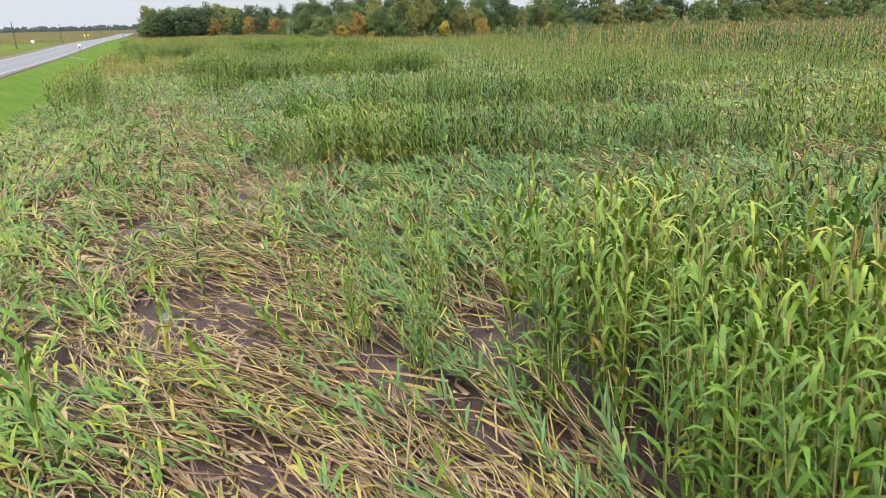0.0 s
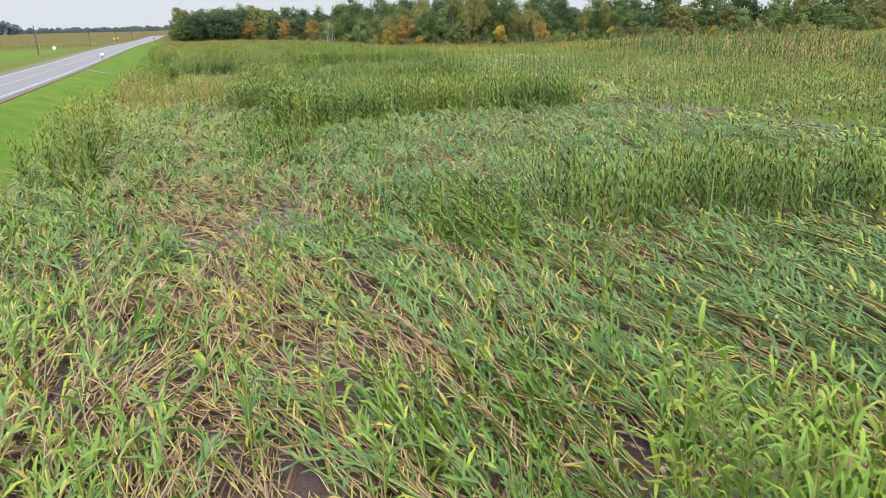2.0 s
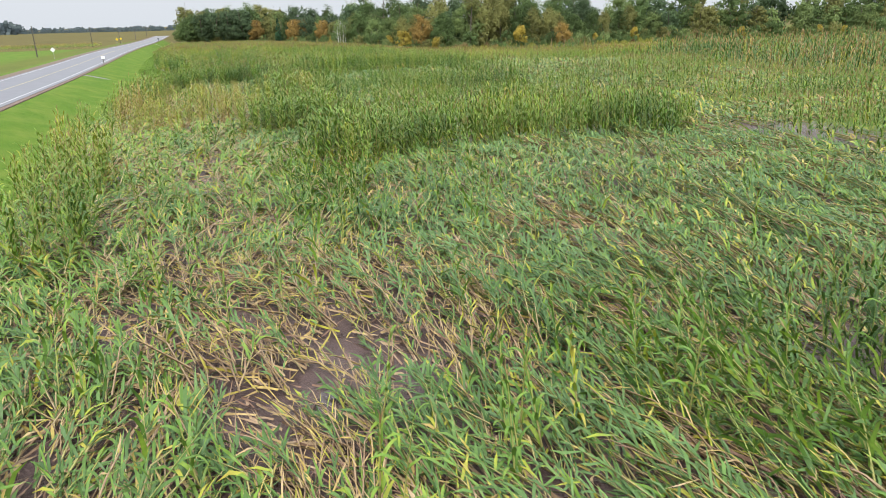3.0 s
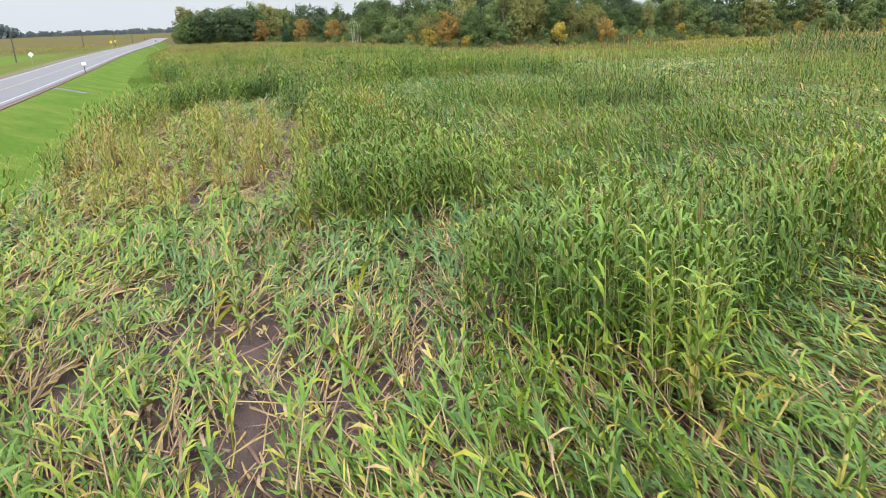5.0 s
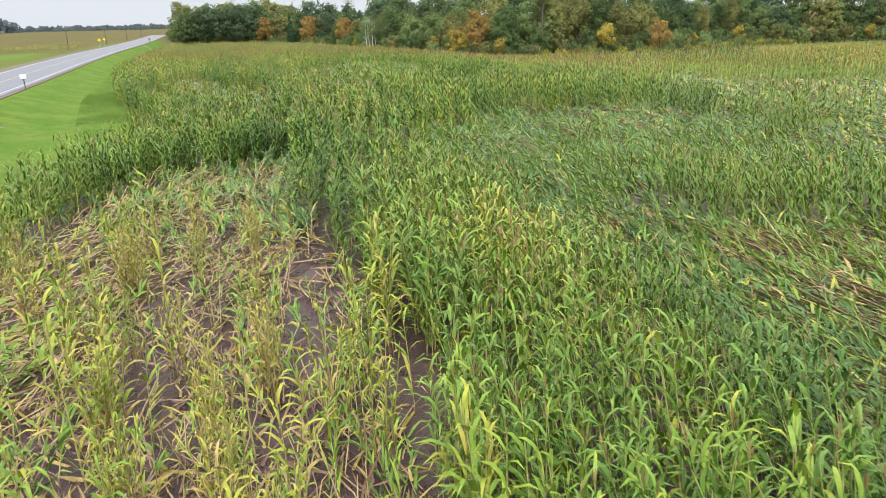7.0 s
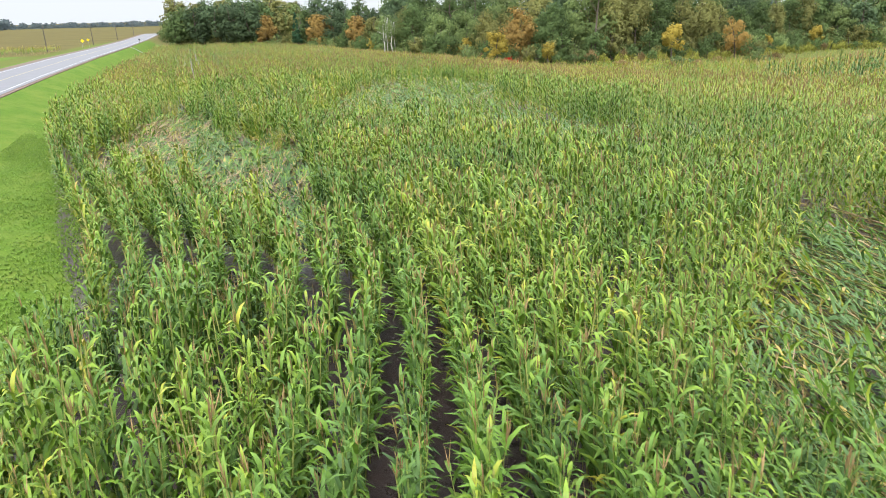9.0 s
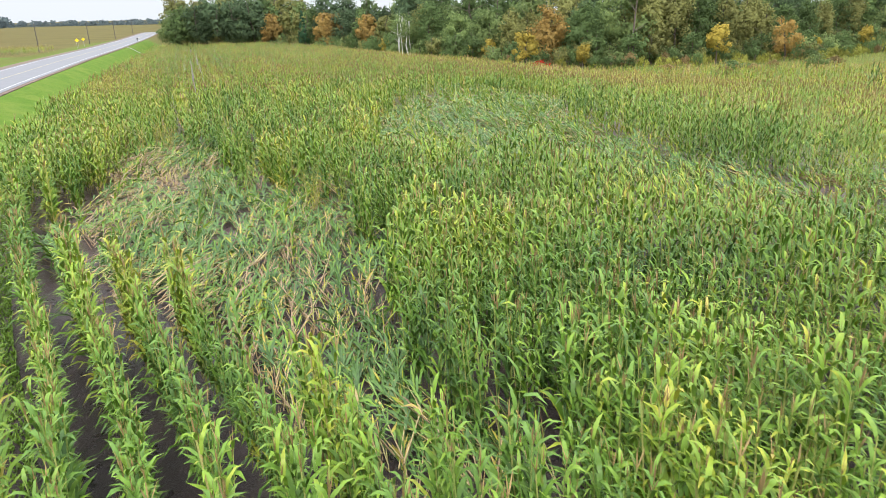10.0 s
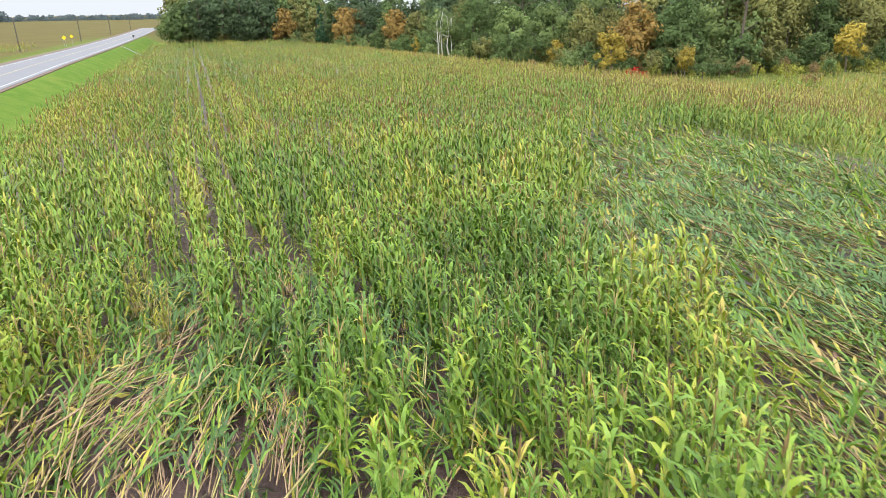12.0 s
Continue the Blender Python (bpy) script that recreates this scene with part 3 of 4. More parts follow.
def plant_tree(kind, x, y, size=1.0, wide=None, sink=0.0, yaw=None):
    if kind in BIG and 54 < x < 150 and y < 300:
        kind = BIG_NEAR[BIG.index(kind)]
    m = pose(x, y, float(terrain(x, y)) - sink, 0, 0, random.uniform(0, 360) if yaw is None else yaw)
    if kind in _used:
        ob = copy_thing(kind, m)
    else:
        ob = kind
        ob.matrix_basis = m
        _used.add(kind)
    ob.scale = ((wide or size), (wide or size), size)
    return ob


WOOD_EDGE = [(2, 364), (8, 364), (16, 362), (26, 354), (37, 341), (45, 329), (50, 312), (54, 290), (57, 272), (60, 256), (64, 242),
             (72, 234), (82, 230), (96, 228), (112, 227), (135, 233), (170, 226), (210, 216), (262, 205), (330, 190), (430, 160)]


def along_edge(step, inset, wander):
    """Places along the wood's edge, set back from it by inset."""
    out, carry = [], 0.0
    for (x0, y0), (x1, y1) in zip(WOOD_EDGE, WOOD_EDGE[1:]):
        d = Vector((x1 - x0, y1 - y0))
        n = Vector((-d.y, d.x)).normalized()
        if n.y < 0 and abs(d.x) > abs(d.y):
            n = -n
        if abs(d.x) <= abs(d.y):
            n = Vector((1, 0.25)).normalized()
        t = carry
        while t < d.length:
            p = Vector((x0, y0)) + d.normalized() * t + n * inset
            out.append((p.x + random.uniform(-wander, wander), p.y + random.uniform(-wander, wander)))
            t += step * random.uniform(0.7, 1.3)
        carry = t - d.length
    return out


def build_wood():
    bushy = [0, 1, 1, 2, 0, 4, 6, 6, 3, 0, 0, 4, 2, 1, 0]
    for x, y in along_edge(2.6, 2.2, 1.0):
        plant_tree(random.choice([SMALL[6], SMALL[4], SMALL[1], SMALL[0]]), x, y, random.uniform(0.7, 1.2))
    for x, y in along_edge(4.0, 0.3, 1.2):
        left = x < 46
        k = random.choice([0, 6, 0, 1, 4, 7] if left else bushy)
        plant_tree(SMALL[k], x, y, random.uniform(0.7, 1.15))
    for x, y in along_edge(5.2, 5.0, 1.6):
        plant_tree(random.choice([BIG[0], BIG[1], BIG[3], BIG[2], BIG[3], BIG[3], BIG[1], BIG[2], BIG[2], BIG[5]] if random.random() < 0.75 else [SMALL[0], SMALL[0], SMALL[2]]), x, y, random.uniform(0.6, 0.85))
    for x, y in along_edge(9, 13.0, 2.0):
        plant_tree(random.choice(BIG[:5] + [BIG[0]]), x, y, random.uniform(0.85, 1.15))
    for x, y in along_edge(12, 24.0, 3.0):
        plant_tree(random.choice(BIG[:5]), x, y, random.uniform(1.05, 1.3))
    for _ in range(46):
        plant_tree(random.choice(BIG[:3]), random.uniform(5, 46), random.uniform(372, 402), random.uniform(0.75, 1.05))
    # trees that stand out
    for x, y, s in ((2.5, 364, 0.72), (5, 365, 0.85), (9, 364, 0.92), (15, 362, 0.95), (21, 359, 1.0), (26, 356, 0.98)):
        plant_tree(BIG[0] if x > 8 else BIG[1], x, y, s)
    plant_tree(spruce, 38, 335, 0.95)
    plant_tree(BIG[5], 31, 349, 0.8)
    plant_tree(BIG[5], 44, 333, 0.85)
    for x, y in ((52.4, 283), (54, 281)):
        plant_tree(birch, x, y, random.uniform(0.9, 1.05))
    plant_tree(bare, 81, 232.5).matrix_basis = pose(81, 232.5, float(terrain(81, 232.5)) - 0.2, 0, 3, 0)
    plant_tree(SMALL[2], 94, 225, 1.35)
    plant_tree(SMALL[7], 107, 222.5, 1.5)
    plant_tree(SMALL[2], 69, 229, 0.85)
    plant_tree(SMALL[2], 61.5, 236, 1.25, 1.5)
    plant_tree(SMALL[4], 57, 240, 1.0)
    plant_tree(sumac, 60.5, 229, 1.0, 1.2)
    plant_tree(sumac, 62.5, 230, 0.7, 0.8)
    # brush between the crop and the trees
    brush = random.Random(5)
    for x, y in along_edge(1.7, -2.5, 1.3) + along_edge(2.2, -6.0, 1.8):
        if 58 < x < 150:
            kind = brush.choice([SMALL[5], SMALL[6], SMALL[6], SMALL[1], goldenrod, goldenrod, goldenrod, goldenrod])
            plant_tree(kind, x, y, brush.uniform(0.6, 1.0) * (1.6 if kind is goldenrod else 1.0), brush.uniform(0.5, 0.8) * (1.5 if kind is goldenrod else 1.0))
    for x, y, k in ((78, 205, 5), (86, 208, 5), (82, 207, 6), (92, 210, 5), (97, 206, 4), (75, 213, 5), (104, 209, 5)):
        plant_tree(SMALL[k], x, y, brush.uniform(0.4, 0.7), brush.uniform(0.7, 1.1))


build_wood()


def far_woods(name, places, height, label):
    """Woods on the skyline, uncountable, as one object of coarse sprays."""
    V, T, rnd = [], [], random.Random(len(places))
    for x, y in places:
        h, z0 = height * rnd.uniform(0.6, 1.15), float(terrain(x, y))
        for _ in range(80):
            o = Vector((rnd.gauss(0, 0.45) * h, rnd.gauss(0, 0.45) * h, 0))
            p = Vector((x, y, z0 + rnd.random() ** 0.8 * h * max(0.2, 1 - (o.length / h) ** 2 * 0.6))) + o
            n = Vector((rnd.gauss(0, 0.6), -1, rnd.gauss(0.5, 0.5))).normalized()
            u = n.orthogonal().normalized()
            w, s, k = n.cross(u), h * rnd.uniform(0.09, 0.2), len(V)
            V += [p - u * s, p + w * s, p + u * s, p - w * s]
            T += [(k, k + 1, k + 2), (k, k + 2, k + 3)]
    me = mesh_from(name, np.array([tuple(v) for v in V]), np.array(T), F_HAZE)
    return tagged(new(name, me), label, "woods", kind="stuff")


# blue-grey of the distant haze is mixed into this leaf colour
F_HAZE = foliage("hazed_leaves", (0.105, 0.135, 0.150))
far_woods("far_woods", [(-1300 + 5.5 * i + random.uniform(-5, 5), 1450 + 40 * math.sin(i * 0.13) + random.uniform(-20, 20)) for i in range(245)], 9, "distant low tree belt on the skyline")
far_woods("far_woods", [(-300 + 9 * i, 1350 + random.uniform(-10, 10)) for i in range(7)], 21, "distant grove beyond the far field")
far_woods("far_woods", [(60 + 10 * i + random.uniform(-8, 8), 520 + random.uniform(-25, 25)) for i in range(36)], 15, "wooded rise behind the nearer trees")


# ------------------------------------------------------------ roadside things
def utility_pole(x, y, height=7.4, lean=0.0):
    root = tagged(new("utility_pole"), "weathered dark wooden utility pole beside the road", "utility pole", "poles along the road")
    root.matrix_basis = pose(x, y, float(terrain(x, y)), 0, lean, 0)
    part("pole", tube(bmesh.new(), (0, 0, -0.5), (0, 0, height), 0.16, 0.11, 10), WOOD, root)
    bm = bmesh.new()
    tube(bm, (0, 0, height), (0, 0, height + 0.12), 0.03, 0.03, 8)
    tube(bm, (0, 0, height + 0.10), (0, 0, height + 0.22), 0.06, 0.04, 8)
    part("insulator", bm, SIGN_WHITE, root, "pale ceramic insulator")
    return root


def road_sign(x, y, panel, material, posts, side, label, height=1.9, turn=45):
    root = tagged(new("road_sign"), label, "road sign")
    root.matrix_basis = pose(x, y, float(terrain(x, y)))
    for o in posts:
        part("post", box(bmesh.new(), (o, 0.03, height / 2 - 0.2), (0.06, 0.05, height + 0.4), 0.006), STEEL, root)
    bm = box(bmesh.new(), (0, 0, 0), (panel, 0.012, side), 0.003)
    bmesh.ops.transform(bm, matrix=Matrix.Translation((0, 0, height)) @ Matrix.Rotation(radians(turn), 4, "Y"), verts=bm.verts)
    part("panel", bm, material, root)
    return root


for x, y in ((-34.2, 236), (-32.2, 339), (-27.2, 406), (-23.4, 466), (-20.5, 540)):
    utility_pole(x, y)
road_sign(-26.4, 209, 0.75, SIGN_WHITE, (0.0,), 0.75, "white diamond road sign on a steel post")
road_sign(-24.3, 352, 0.8, SIGN_YELLOW, (-0.2, 0.2), 0.8, "yellow diamond warning sign on two posts", 2.2)
road_sign(-23.2, 357, 0.7, SIGN_YELLOW, (0.0,), 0.7, "yellow diamond warning sign on a post", 2.2)


def mailbox(x, y, material, label):
    root = tagged(new("mailbox"), label, "mailbox")
    root.matrix_basis = pose(x, y, float(terrain(x, y)), 0, 0, 90)
    part("post", box(bmesh.new(), (0, 0, 0.45), (0.09, 0.09, 1.2), 0.008), WOOD, root)
    bm = bmesh.new()
    rows = []
    for yy in (-0.26, 0.26):
        ring = [bm.verts.new((math.cos(a) * 0.16, yy, 1.30 + math.sin(a) * 0.16)) for a in [math.pi * i / 8 for i in range(9)]]
        rows.append([bm.verts.new((0.16, yy, 1.06))] + ring + [bm.verts.new((-0.16, yy, 1.06))])
    for i in range(len(rows[0])):
        j = (i + 1) % len(rows[0])
        bm.faces.new((rows[0][i], rows[0][j], rows[1][j], rows[1][i]))
    bm.faces.new(rows[0][::-1]), bm.faces.new(rows[1])
    bmesh.ops.recalc_face_normals(bm, faces=bm.faces)
    part("box", bm, material, root)
    part("door", box(bmesh.new(), (0, -0.275, 1.24), (0.28, 0.02, 0.32), 0.006), material, root)
    part("flag", box(bmesh.new(), (0.175, -0.1, 1.36), (0.012, 0.03, 0.22), 0.003), F_RED_PAINT, root, "small red flag")
    part("bracket", box(bmesh.new(), (0, 0, 1.035), (0.2, 0.45, 0.03), 0.004), DARK, root, "dark board under the box")
    return root


F_RED_PAINT = plain("red_paint", (0.5, 0.03, 0.02), 0.5)
mailbox(-12.4, 163, SIGN_WHITE, "white mailbox on a wooden post beside the road")
mailbox(-9.3, 372, DARK, "black mailbox on a post beside the road")


# ------------------------------------------------------------ the corn field
path_t = [row[1] for row in PATH]


def path_x(y):
    return np.interp(y, [p[1] for p in path_t], [p[0] for p in path_t])


_ey = np.arange(-100, 460, 0.5)
_es = np.cumsum(edge(_ey)) * 0.5


def row_places(u0, u1, row, y0, y1, step, jit):
    """Plants in curved rows that follow the field's edge."""
    u, y = np.meshgrid(np.arange(u0, u1, row), np.arange(y0, y1, step))
    u, y = u.ravel(), y.ravel()
    y = y + rng.uniform(-step * 0.45, step * 0.45, len(y))
    w = 1.0 + 0.8 * np.minimum(u, 25)
    sums = lambda v: np.interp(v, _ey, _es)
    x = u + (sums(y + w) - sums(y - w)) / (2 * w) + rng.normal(0, jit, len(u))
    wild = rng.normal(0, 1, len(u)) * (0.10 + 0.28 * smooth((edge(y) + 11 - x) / 5)) * smooth((y - 150) / 10)
    x = x + wild
    keep = (x > edge(y) + 0.15)
    global ROW_OF
    ROW_OF = np.round(u / row).astype(int)[keep]
    return x[keep], y[keep]



KX, KY = [-8, -3, -1, 1.6, 5.4, 8.5, 12, 13, 24, 30, 36, 60], [106, 107, 112, 115, 117, 114.5, 113, 119, 126, 124, 112, 104]


def upright(x, y):
    """Which plants still stand."""
    s = np.zeros(len(x), bool)
    for poly in UPRIGHT:
        wob = (vnoise(x, y, 1.6, 5) - 0.5) * 1.6
        s |= inside(x + wob, y + wob, poly)
    strip = (x < edge(y) + 3.2 * (0.2 + vnoise(x * 0, y, 7.0, 6))) & (y > 56)
    s |= strip & (vnoise(x, y, 0.8, 27) > 0.52)
    s |= (x > 30) & (y < 112) & (vnoise(x * 0.4 + y * 0.2, y, 6.0, 8) > 0.66) & (y > 44)
    rows_on = y > np.interp(x, KX, KY)
    for poly in FLAT:
        wob = (vnoise(x, y, 1.4, 9) - 0.5) * 1.6
        rows_on &= ~inside(x + wob, y - wob, poly)
    rows_on &= ~((x > 30) & (y < 180) & (vnoise(x, y, 9.0, 12) > 0.72 - 0.2 * smooth((140 - y) / 20)))
    rows_on &= ~(inside(x, y, THIN) & (vnoise(x, y, 0.9, 13) < 0.55))
    return s | rows_on


# bare wet mud between the flattened plants
MUD = [(1.4, 32.5), (3.3, 22.7), (-0.2, 15.8), (-2.1, 13.7), (1.7, 15.5), (5.4, 10.8), (3.2, 11.6), (3.2, 26.2), (2.3, 24.5), (-0.7, 22.2),
       (1.6, 46.7), (2.7, 47.9), (-1.9, 50.1), (-2.0, 58.7), (4.4, 50.0), (5.2, 54.2), (3.5, 45.7), (12.0, 52.3),
       (0.4, 71.6), (0.4, 69.0), (-2.9, 71.6), (-3.1, 69.3), (-1.6, 75.4), (4.2, 72.3), (2.0, 72.6),
       (1.4, 101.0), (5.4, 102.0), (4.8, 98.4), (6.4, 95.2), (6.1, 92.9), (4.7, 96.1),
       (2.4, 155.2), (3.8, 157.0), (7.4, 151.9), (9.1, 148.6), (5.2, 146.5), (4.0, 150.2)]
# water still standing on it
POOLS = [(1.4, 101.0, 1.0), (3.2, 26.2, 0.6), (1.3, 32.4, 0.5), (-0.2, 15.8, 0.6), (3.4, 22.5, 0.6), (1.6, 46.7, 0.5), (0.4, 70.4, 0.6), (-2.0, 58.8, 0.4), (7.4, 151.9, 0.4)]


def in_field(x, y):
    far = np.interp(y, [192, 198, 206, 215, 226, 240, 260, 300, 325, 340], [320, 96, 84, 74, 62, 58, 56, 50, 44, 35])
    return (y < np.interp(x, [-4, 14, 26, 37], [361, 360, 351, 338])) & (x < far) & (x < 24 + 1.5 * np.maximum(y, 0))


def pools(x, y):
    b, ragged = np.zeros(len(x), bool), 0.75 + 0.8 * vnoise(x, y, 0.5, 14)
    for k, (px, py) in enumerate(MUD):
        b |= ((x - px) / 0.52) ** 2 + ((y - py) / 1.4) ** 2 < ((0.55 + 0.07 * (k * 7 % 6)) * ragged) ** 2
    return b


def bare_mud(x, y):
    """Pools, and wet furrows along the rows where the crop is thinnest."""
    thin = np.clip(1 - np.abs(x - 2.2) / 6.5, 0, 1) * smooth((112 - y) / 4) + 0.5 * np.array(inside(x, y, FLAT[0]))
    return pools(x, y) | (vnoise(x * 2.9, y, 2.3, 35) < 0.06 + 0.10 * thin)


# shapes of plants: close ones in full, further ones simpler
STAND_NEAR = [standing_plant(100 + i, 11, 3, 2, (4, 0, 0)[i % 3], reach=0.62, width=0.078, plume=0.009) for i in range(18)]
STAND_ROW = [standing_plant(900 + i, 12, 3, 1, (4, 3, 0)[i % 3], reach=0.66, width=0.090, rod=False, plume=0.011, taper=0.74, brown=0.25) for i in range(18)]
# crowded neighbours keep the leaves of one row close together
for _shape in STAND_ROW:
    _shape[0][:, 1] *= 0.95
STAND_MID = [standing_plant(200 + i, 10, 2, 1, (2, 0)[i % 2], width=0.084, reach=0.54, rod=False, plume=0.014) for i in range(12)]
STAND_FAR = [standing_plant(300 + i, 10, 2, 1, 2, width=0.078, reach=0.50, rod=False, height=2.1, plume=0.022, foot=0.25, arch=0.3) for i in range(8)]
STAND_BACK = [standing_plant(800 + i, 7, 2, 1, 2, width=0.115, reach=0.52, rod=False, height=2.0, plume=0.035, foot=0.55, arch=0.7) for i in range(8)]
STAND_WIDE = [standing_plant(700 + i, 7, 2, 1, 2, width=0.14, reach=0.64, foot=0.4, rod=False, height=1.9, plume=0.04, arch=0.25) for i in range(6)]
LODGE_NEAR = [lodged_plant(400 + i, 15, 2, 2, width=0.062) for i in range(24)]
STRAW_NEAR = [lodged_plant(450 + i, 8, 2, 2, width=0.07, thick=1.1, straw=True) for i in range(20)]
LODGE_MID = [lodged_plant(500 + i, 10, 2, 1, width=0.075, thick=1.2) for i in range(14)]
STRAW_MID = [lodged_plant(550 + i, 5, 2, 1, width=0.09, thick=1.3, straw=True) for i in range(10)]
LODGE_FAR = [lodged_plant(600 + i, 8, 2, 1, length=2.5, width=0.15, thick=1.5) for i in range(8)]


def lie_yaw(x, y):
    """The way the storm laid the plants down."""
    a = np.radians(84 + 26 * smooth((6 - x) / 5) * smooth((58 - y) / 12) - 9 * smooth((6 - x) / 4) * smooth((y - 64) / 8))
    wild = 0.75 + 0.6 * smooth((5 - x) / 4)
    return a + (vnoise(x, y, 5.0, 15) - 0.5) * 0.7 * wild + (vnoise(x, y, 1.1, 41) - 0.5) * 0.7 * wild + rng.normal(0, 0.17, len(x)) * wild


LEAN = [[(11, 74), (30, 74), (30, 112), (12.5, 118), (11.5, 96), (10, 86)], [(3.0, 58), (6.5, 60), (6.5, 68), (3.5, 70)],
        [(2, 26), (6, 27), (6, 33), (3, 34)], [(7, 40), (11, 41), (11, 46), (7, 45)]]


def leaning(x, y):
    """Where the plants are bent over but not flat."""
    s = np.zeros(len(x), bool)
    for poly in LEAN + FLAT[1:]:
        s |= inside(x, y, poly)
    return s & (vnoise(x, y, 3.0, 29) > 0.3)


def dryness(x, y, st):
    n = vnoise(x, y, 3.5, 16) - 0.5
    flat = 0.15 + 0.12 * smooth((5.0 - x) / 6) + 0.35 * n - 0.10 * smooth((y - 36) / 20) * smooth((64 - y) / 10)
    tall = 0.27 + 0.34 * n + 0.06 * ((y > 62) & (y < 85)) + 0.05 * smooth((y - 112) / 6) + 0.12 * smooth((y - 158) / 45) + 0.27 * inside(x, y, YELLOW) + 0.14 * ((x < edge(y) + 4) & (y > 40) & (y < 112))
    tall = tall + 0.14 * smooth((x - 36) / 8) * smooth((y - 122) / 10)
    tall = tall + 0.04 * ((x < edge(y) + 5) & (y > 192) & (y < 250))
    tall = tall + (0.16 * smooth((x - 13) / 4) - 0.05) * (y < 15)
    tall = tall + 0.12 * inside(x, y, [(6.4, 88), (9.5, 87), (11.5, 96), (11, 106), (6.6, 106)]) * (vnoise(x, y, 1.2, 77) > 0.35)
    tall = tall + 0.07 * ((x < 9) & (y > 152) & (y < 172)) * smooth((vnoise(x, y, 2.0, 44) - 0.3) / 0.3)
    return np.where(st, tall, flat) + rng.normal(0, 0.07, len(x))


ROW_OF = np.zeros(0, int)
ROW_VIGOUR = rng.normal(0, 1, 512)


def sow_zone(x, y, stand, lodge, straw, gaps, where, row=None):
    ok = in_field(x, y)
    row = (ROW_OF if row is None else row)[ok]
    x, y = x[ok], y[ok]
    ridge = ROW_VIGOUR[row % 512]
    st = upright(x, y)
    yel = inside(x, y, YELLOW)
    st |= yel & (rng.random(len(x)) < 0.004 + 0.12 * smooth((vnoise(x, y, 0.75, 21) - np.where(y > 91, 0.71, 0.61)) / 0.06))
    st |= ~st & (rng.random(len(x)) < 0.002 + 0.06 * smooth((vnoise(x, y, 2.6, 18) - 0.72) / 0.15)) & (y < 115)
    rows_zone = y > 113
    leans = ~st & (rng.random(len(x)) < np.where(leaning(x, y), np.where(y > 115, 0.14, 0.30), 0.012))
    clump = vnoise(x, y, 0.75, 72)
    dry = dryness(x, y, st | leans) + 0.05 * ridge + 0.16 * (clump - 0.5)
    holes = (vnoise(x, y, 0.7, 73) < 0.26) & (rng.random(len(x)) < 0.8) & (y < 178)
    mud = bare_mud(x, y)
    for name, i, low, high, say in (("standing_corn", st & rows_zone & ~mud & ~holes, 0.0, 0.10, "upright green corn in rows"),
                                    ("standing_corn", st & ~rows_zone & ~mud & ~holes, 0.0, 0.20, "upright storm-worn green corn"),
                                    ("leaning_corn", leans & ~mud, 0.75, 1.3, "green corn bent over by wind")):
        k = int(i.sum())
        across = np.where(rng.random(k) < 0.5, 0.5, 1.5) * math.pi + rng.normal(0, 0.25, k)
        yaw = across if say.endswith("rows") else lie_yaw(x[i], y[i]) + rng.normal(0, 0.35, k)
        size = rng.normal(1.0, 0.07, k) + 0.30 * (vnoise(x[i], y[i], 0.8, 71) - 0.5) + 0.30 * (vnoise(x[i], y[i], 2.6, 33) - 0.5) - 0.12 * smooth((y[i] - 180) / 40) - 0.25 * smooth((y[i] - 165) / 20) * smooth((x[i] - 34) / 14) + 0.06 * ridge[i] + 0.14 * ((x[i] < 20) & (y[i] < 15))
        bent = inside(x[i], y[i], [(5, 84), (34, 78), (36, 112), (10, 114)])
        size = size * np.where(bent, 0.88, 1.0)
        sow(name, stand, x[i], y[i], yaw, size, dry[i], 0.35 * rng.random(k) ** 2, label=f"{say} {where}",
            tilt=None if say.endswith("rows") else rng.uniform(low, high, k) * np.where(bent & (high < 0.5), 2.6, 1.0))
    gap = smooth((vnoise(x, y, 1.3, 17) - 0.02 - 0.16 * smooth((6 - x) / 6)) / 0.2) * np.where(yel, 0.25, 1.0)
    down = ~st & ~leans & ~mud & (rng.random(len(x)) < np.where((x > 36) & (y < 130), 1.0, np.where(y > 115, np.where(x > 11, 1.0, 0.4 + 0.5 * gap), 0.92 * (1 - gaps * (1 - gap)))))
    dead = rng.random(len(x)) < np.clip(0.10 + (0.34 + 0.34 * smooth((44 - y) / 10)) * np.exp(-((x - 2.2) / 3.2) ** 2) * smooth((118 - y) / 4) + 0.10 * smooth((6.0 - x) / 7) + 1.0 * (vnoise(x, y, 2.2, 31) - 0.5) + 0.10 * yel + 0.12 * ((x > 6) & (y < 44)) + 0.3 * ((x > 16) & (y > 74) & (y < 98)) + 0.15 * ((x > 12) & (y > 58) & (y < 68)) + inside(x, y, FLAT[0]) * np.where(y > 152, 0.45, 0.08), 0.03, 0.92)
    wilt = 0.85 * smooth((8 - x) / 5) * (0.06 + 0.07 * smooth((46 - y) / 12)) * (y < 112) + 0.03
    for name, i, shapes, say in (("lodged_corn", down & ~dead, lodge, "storm-flattened green corn plants"), ("dead_corn", down & dead, straw, "flattened straw-brown corn stalks")):
        k = int(i.sum())
        d = np.where(dead[i], rng.uniform(0.64, 1.0, k) - 0.12 * yel[i], np.clip(dry[i] - 0.05, 0.0, 0.38) + 0.20 * yel[i] + wilt[i])
        pale = np.clip(0.30 + 0.75 * vnoise(x, y, 5.0, 19) + 0.15 * ((y > 115) & (x > 11)) - 0.25 * ((y > 115) & (x < 11)), 0, 1)[i] * rng.random(k) ** 0.6 * (1 - 0.8 * yel[i])
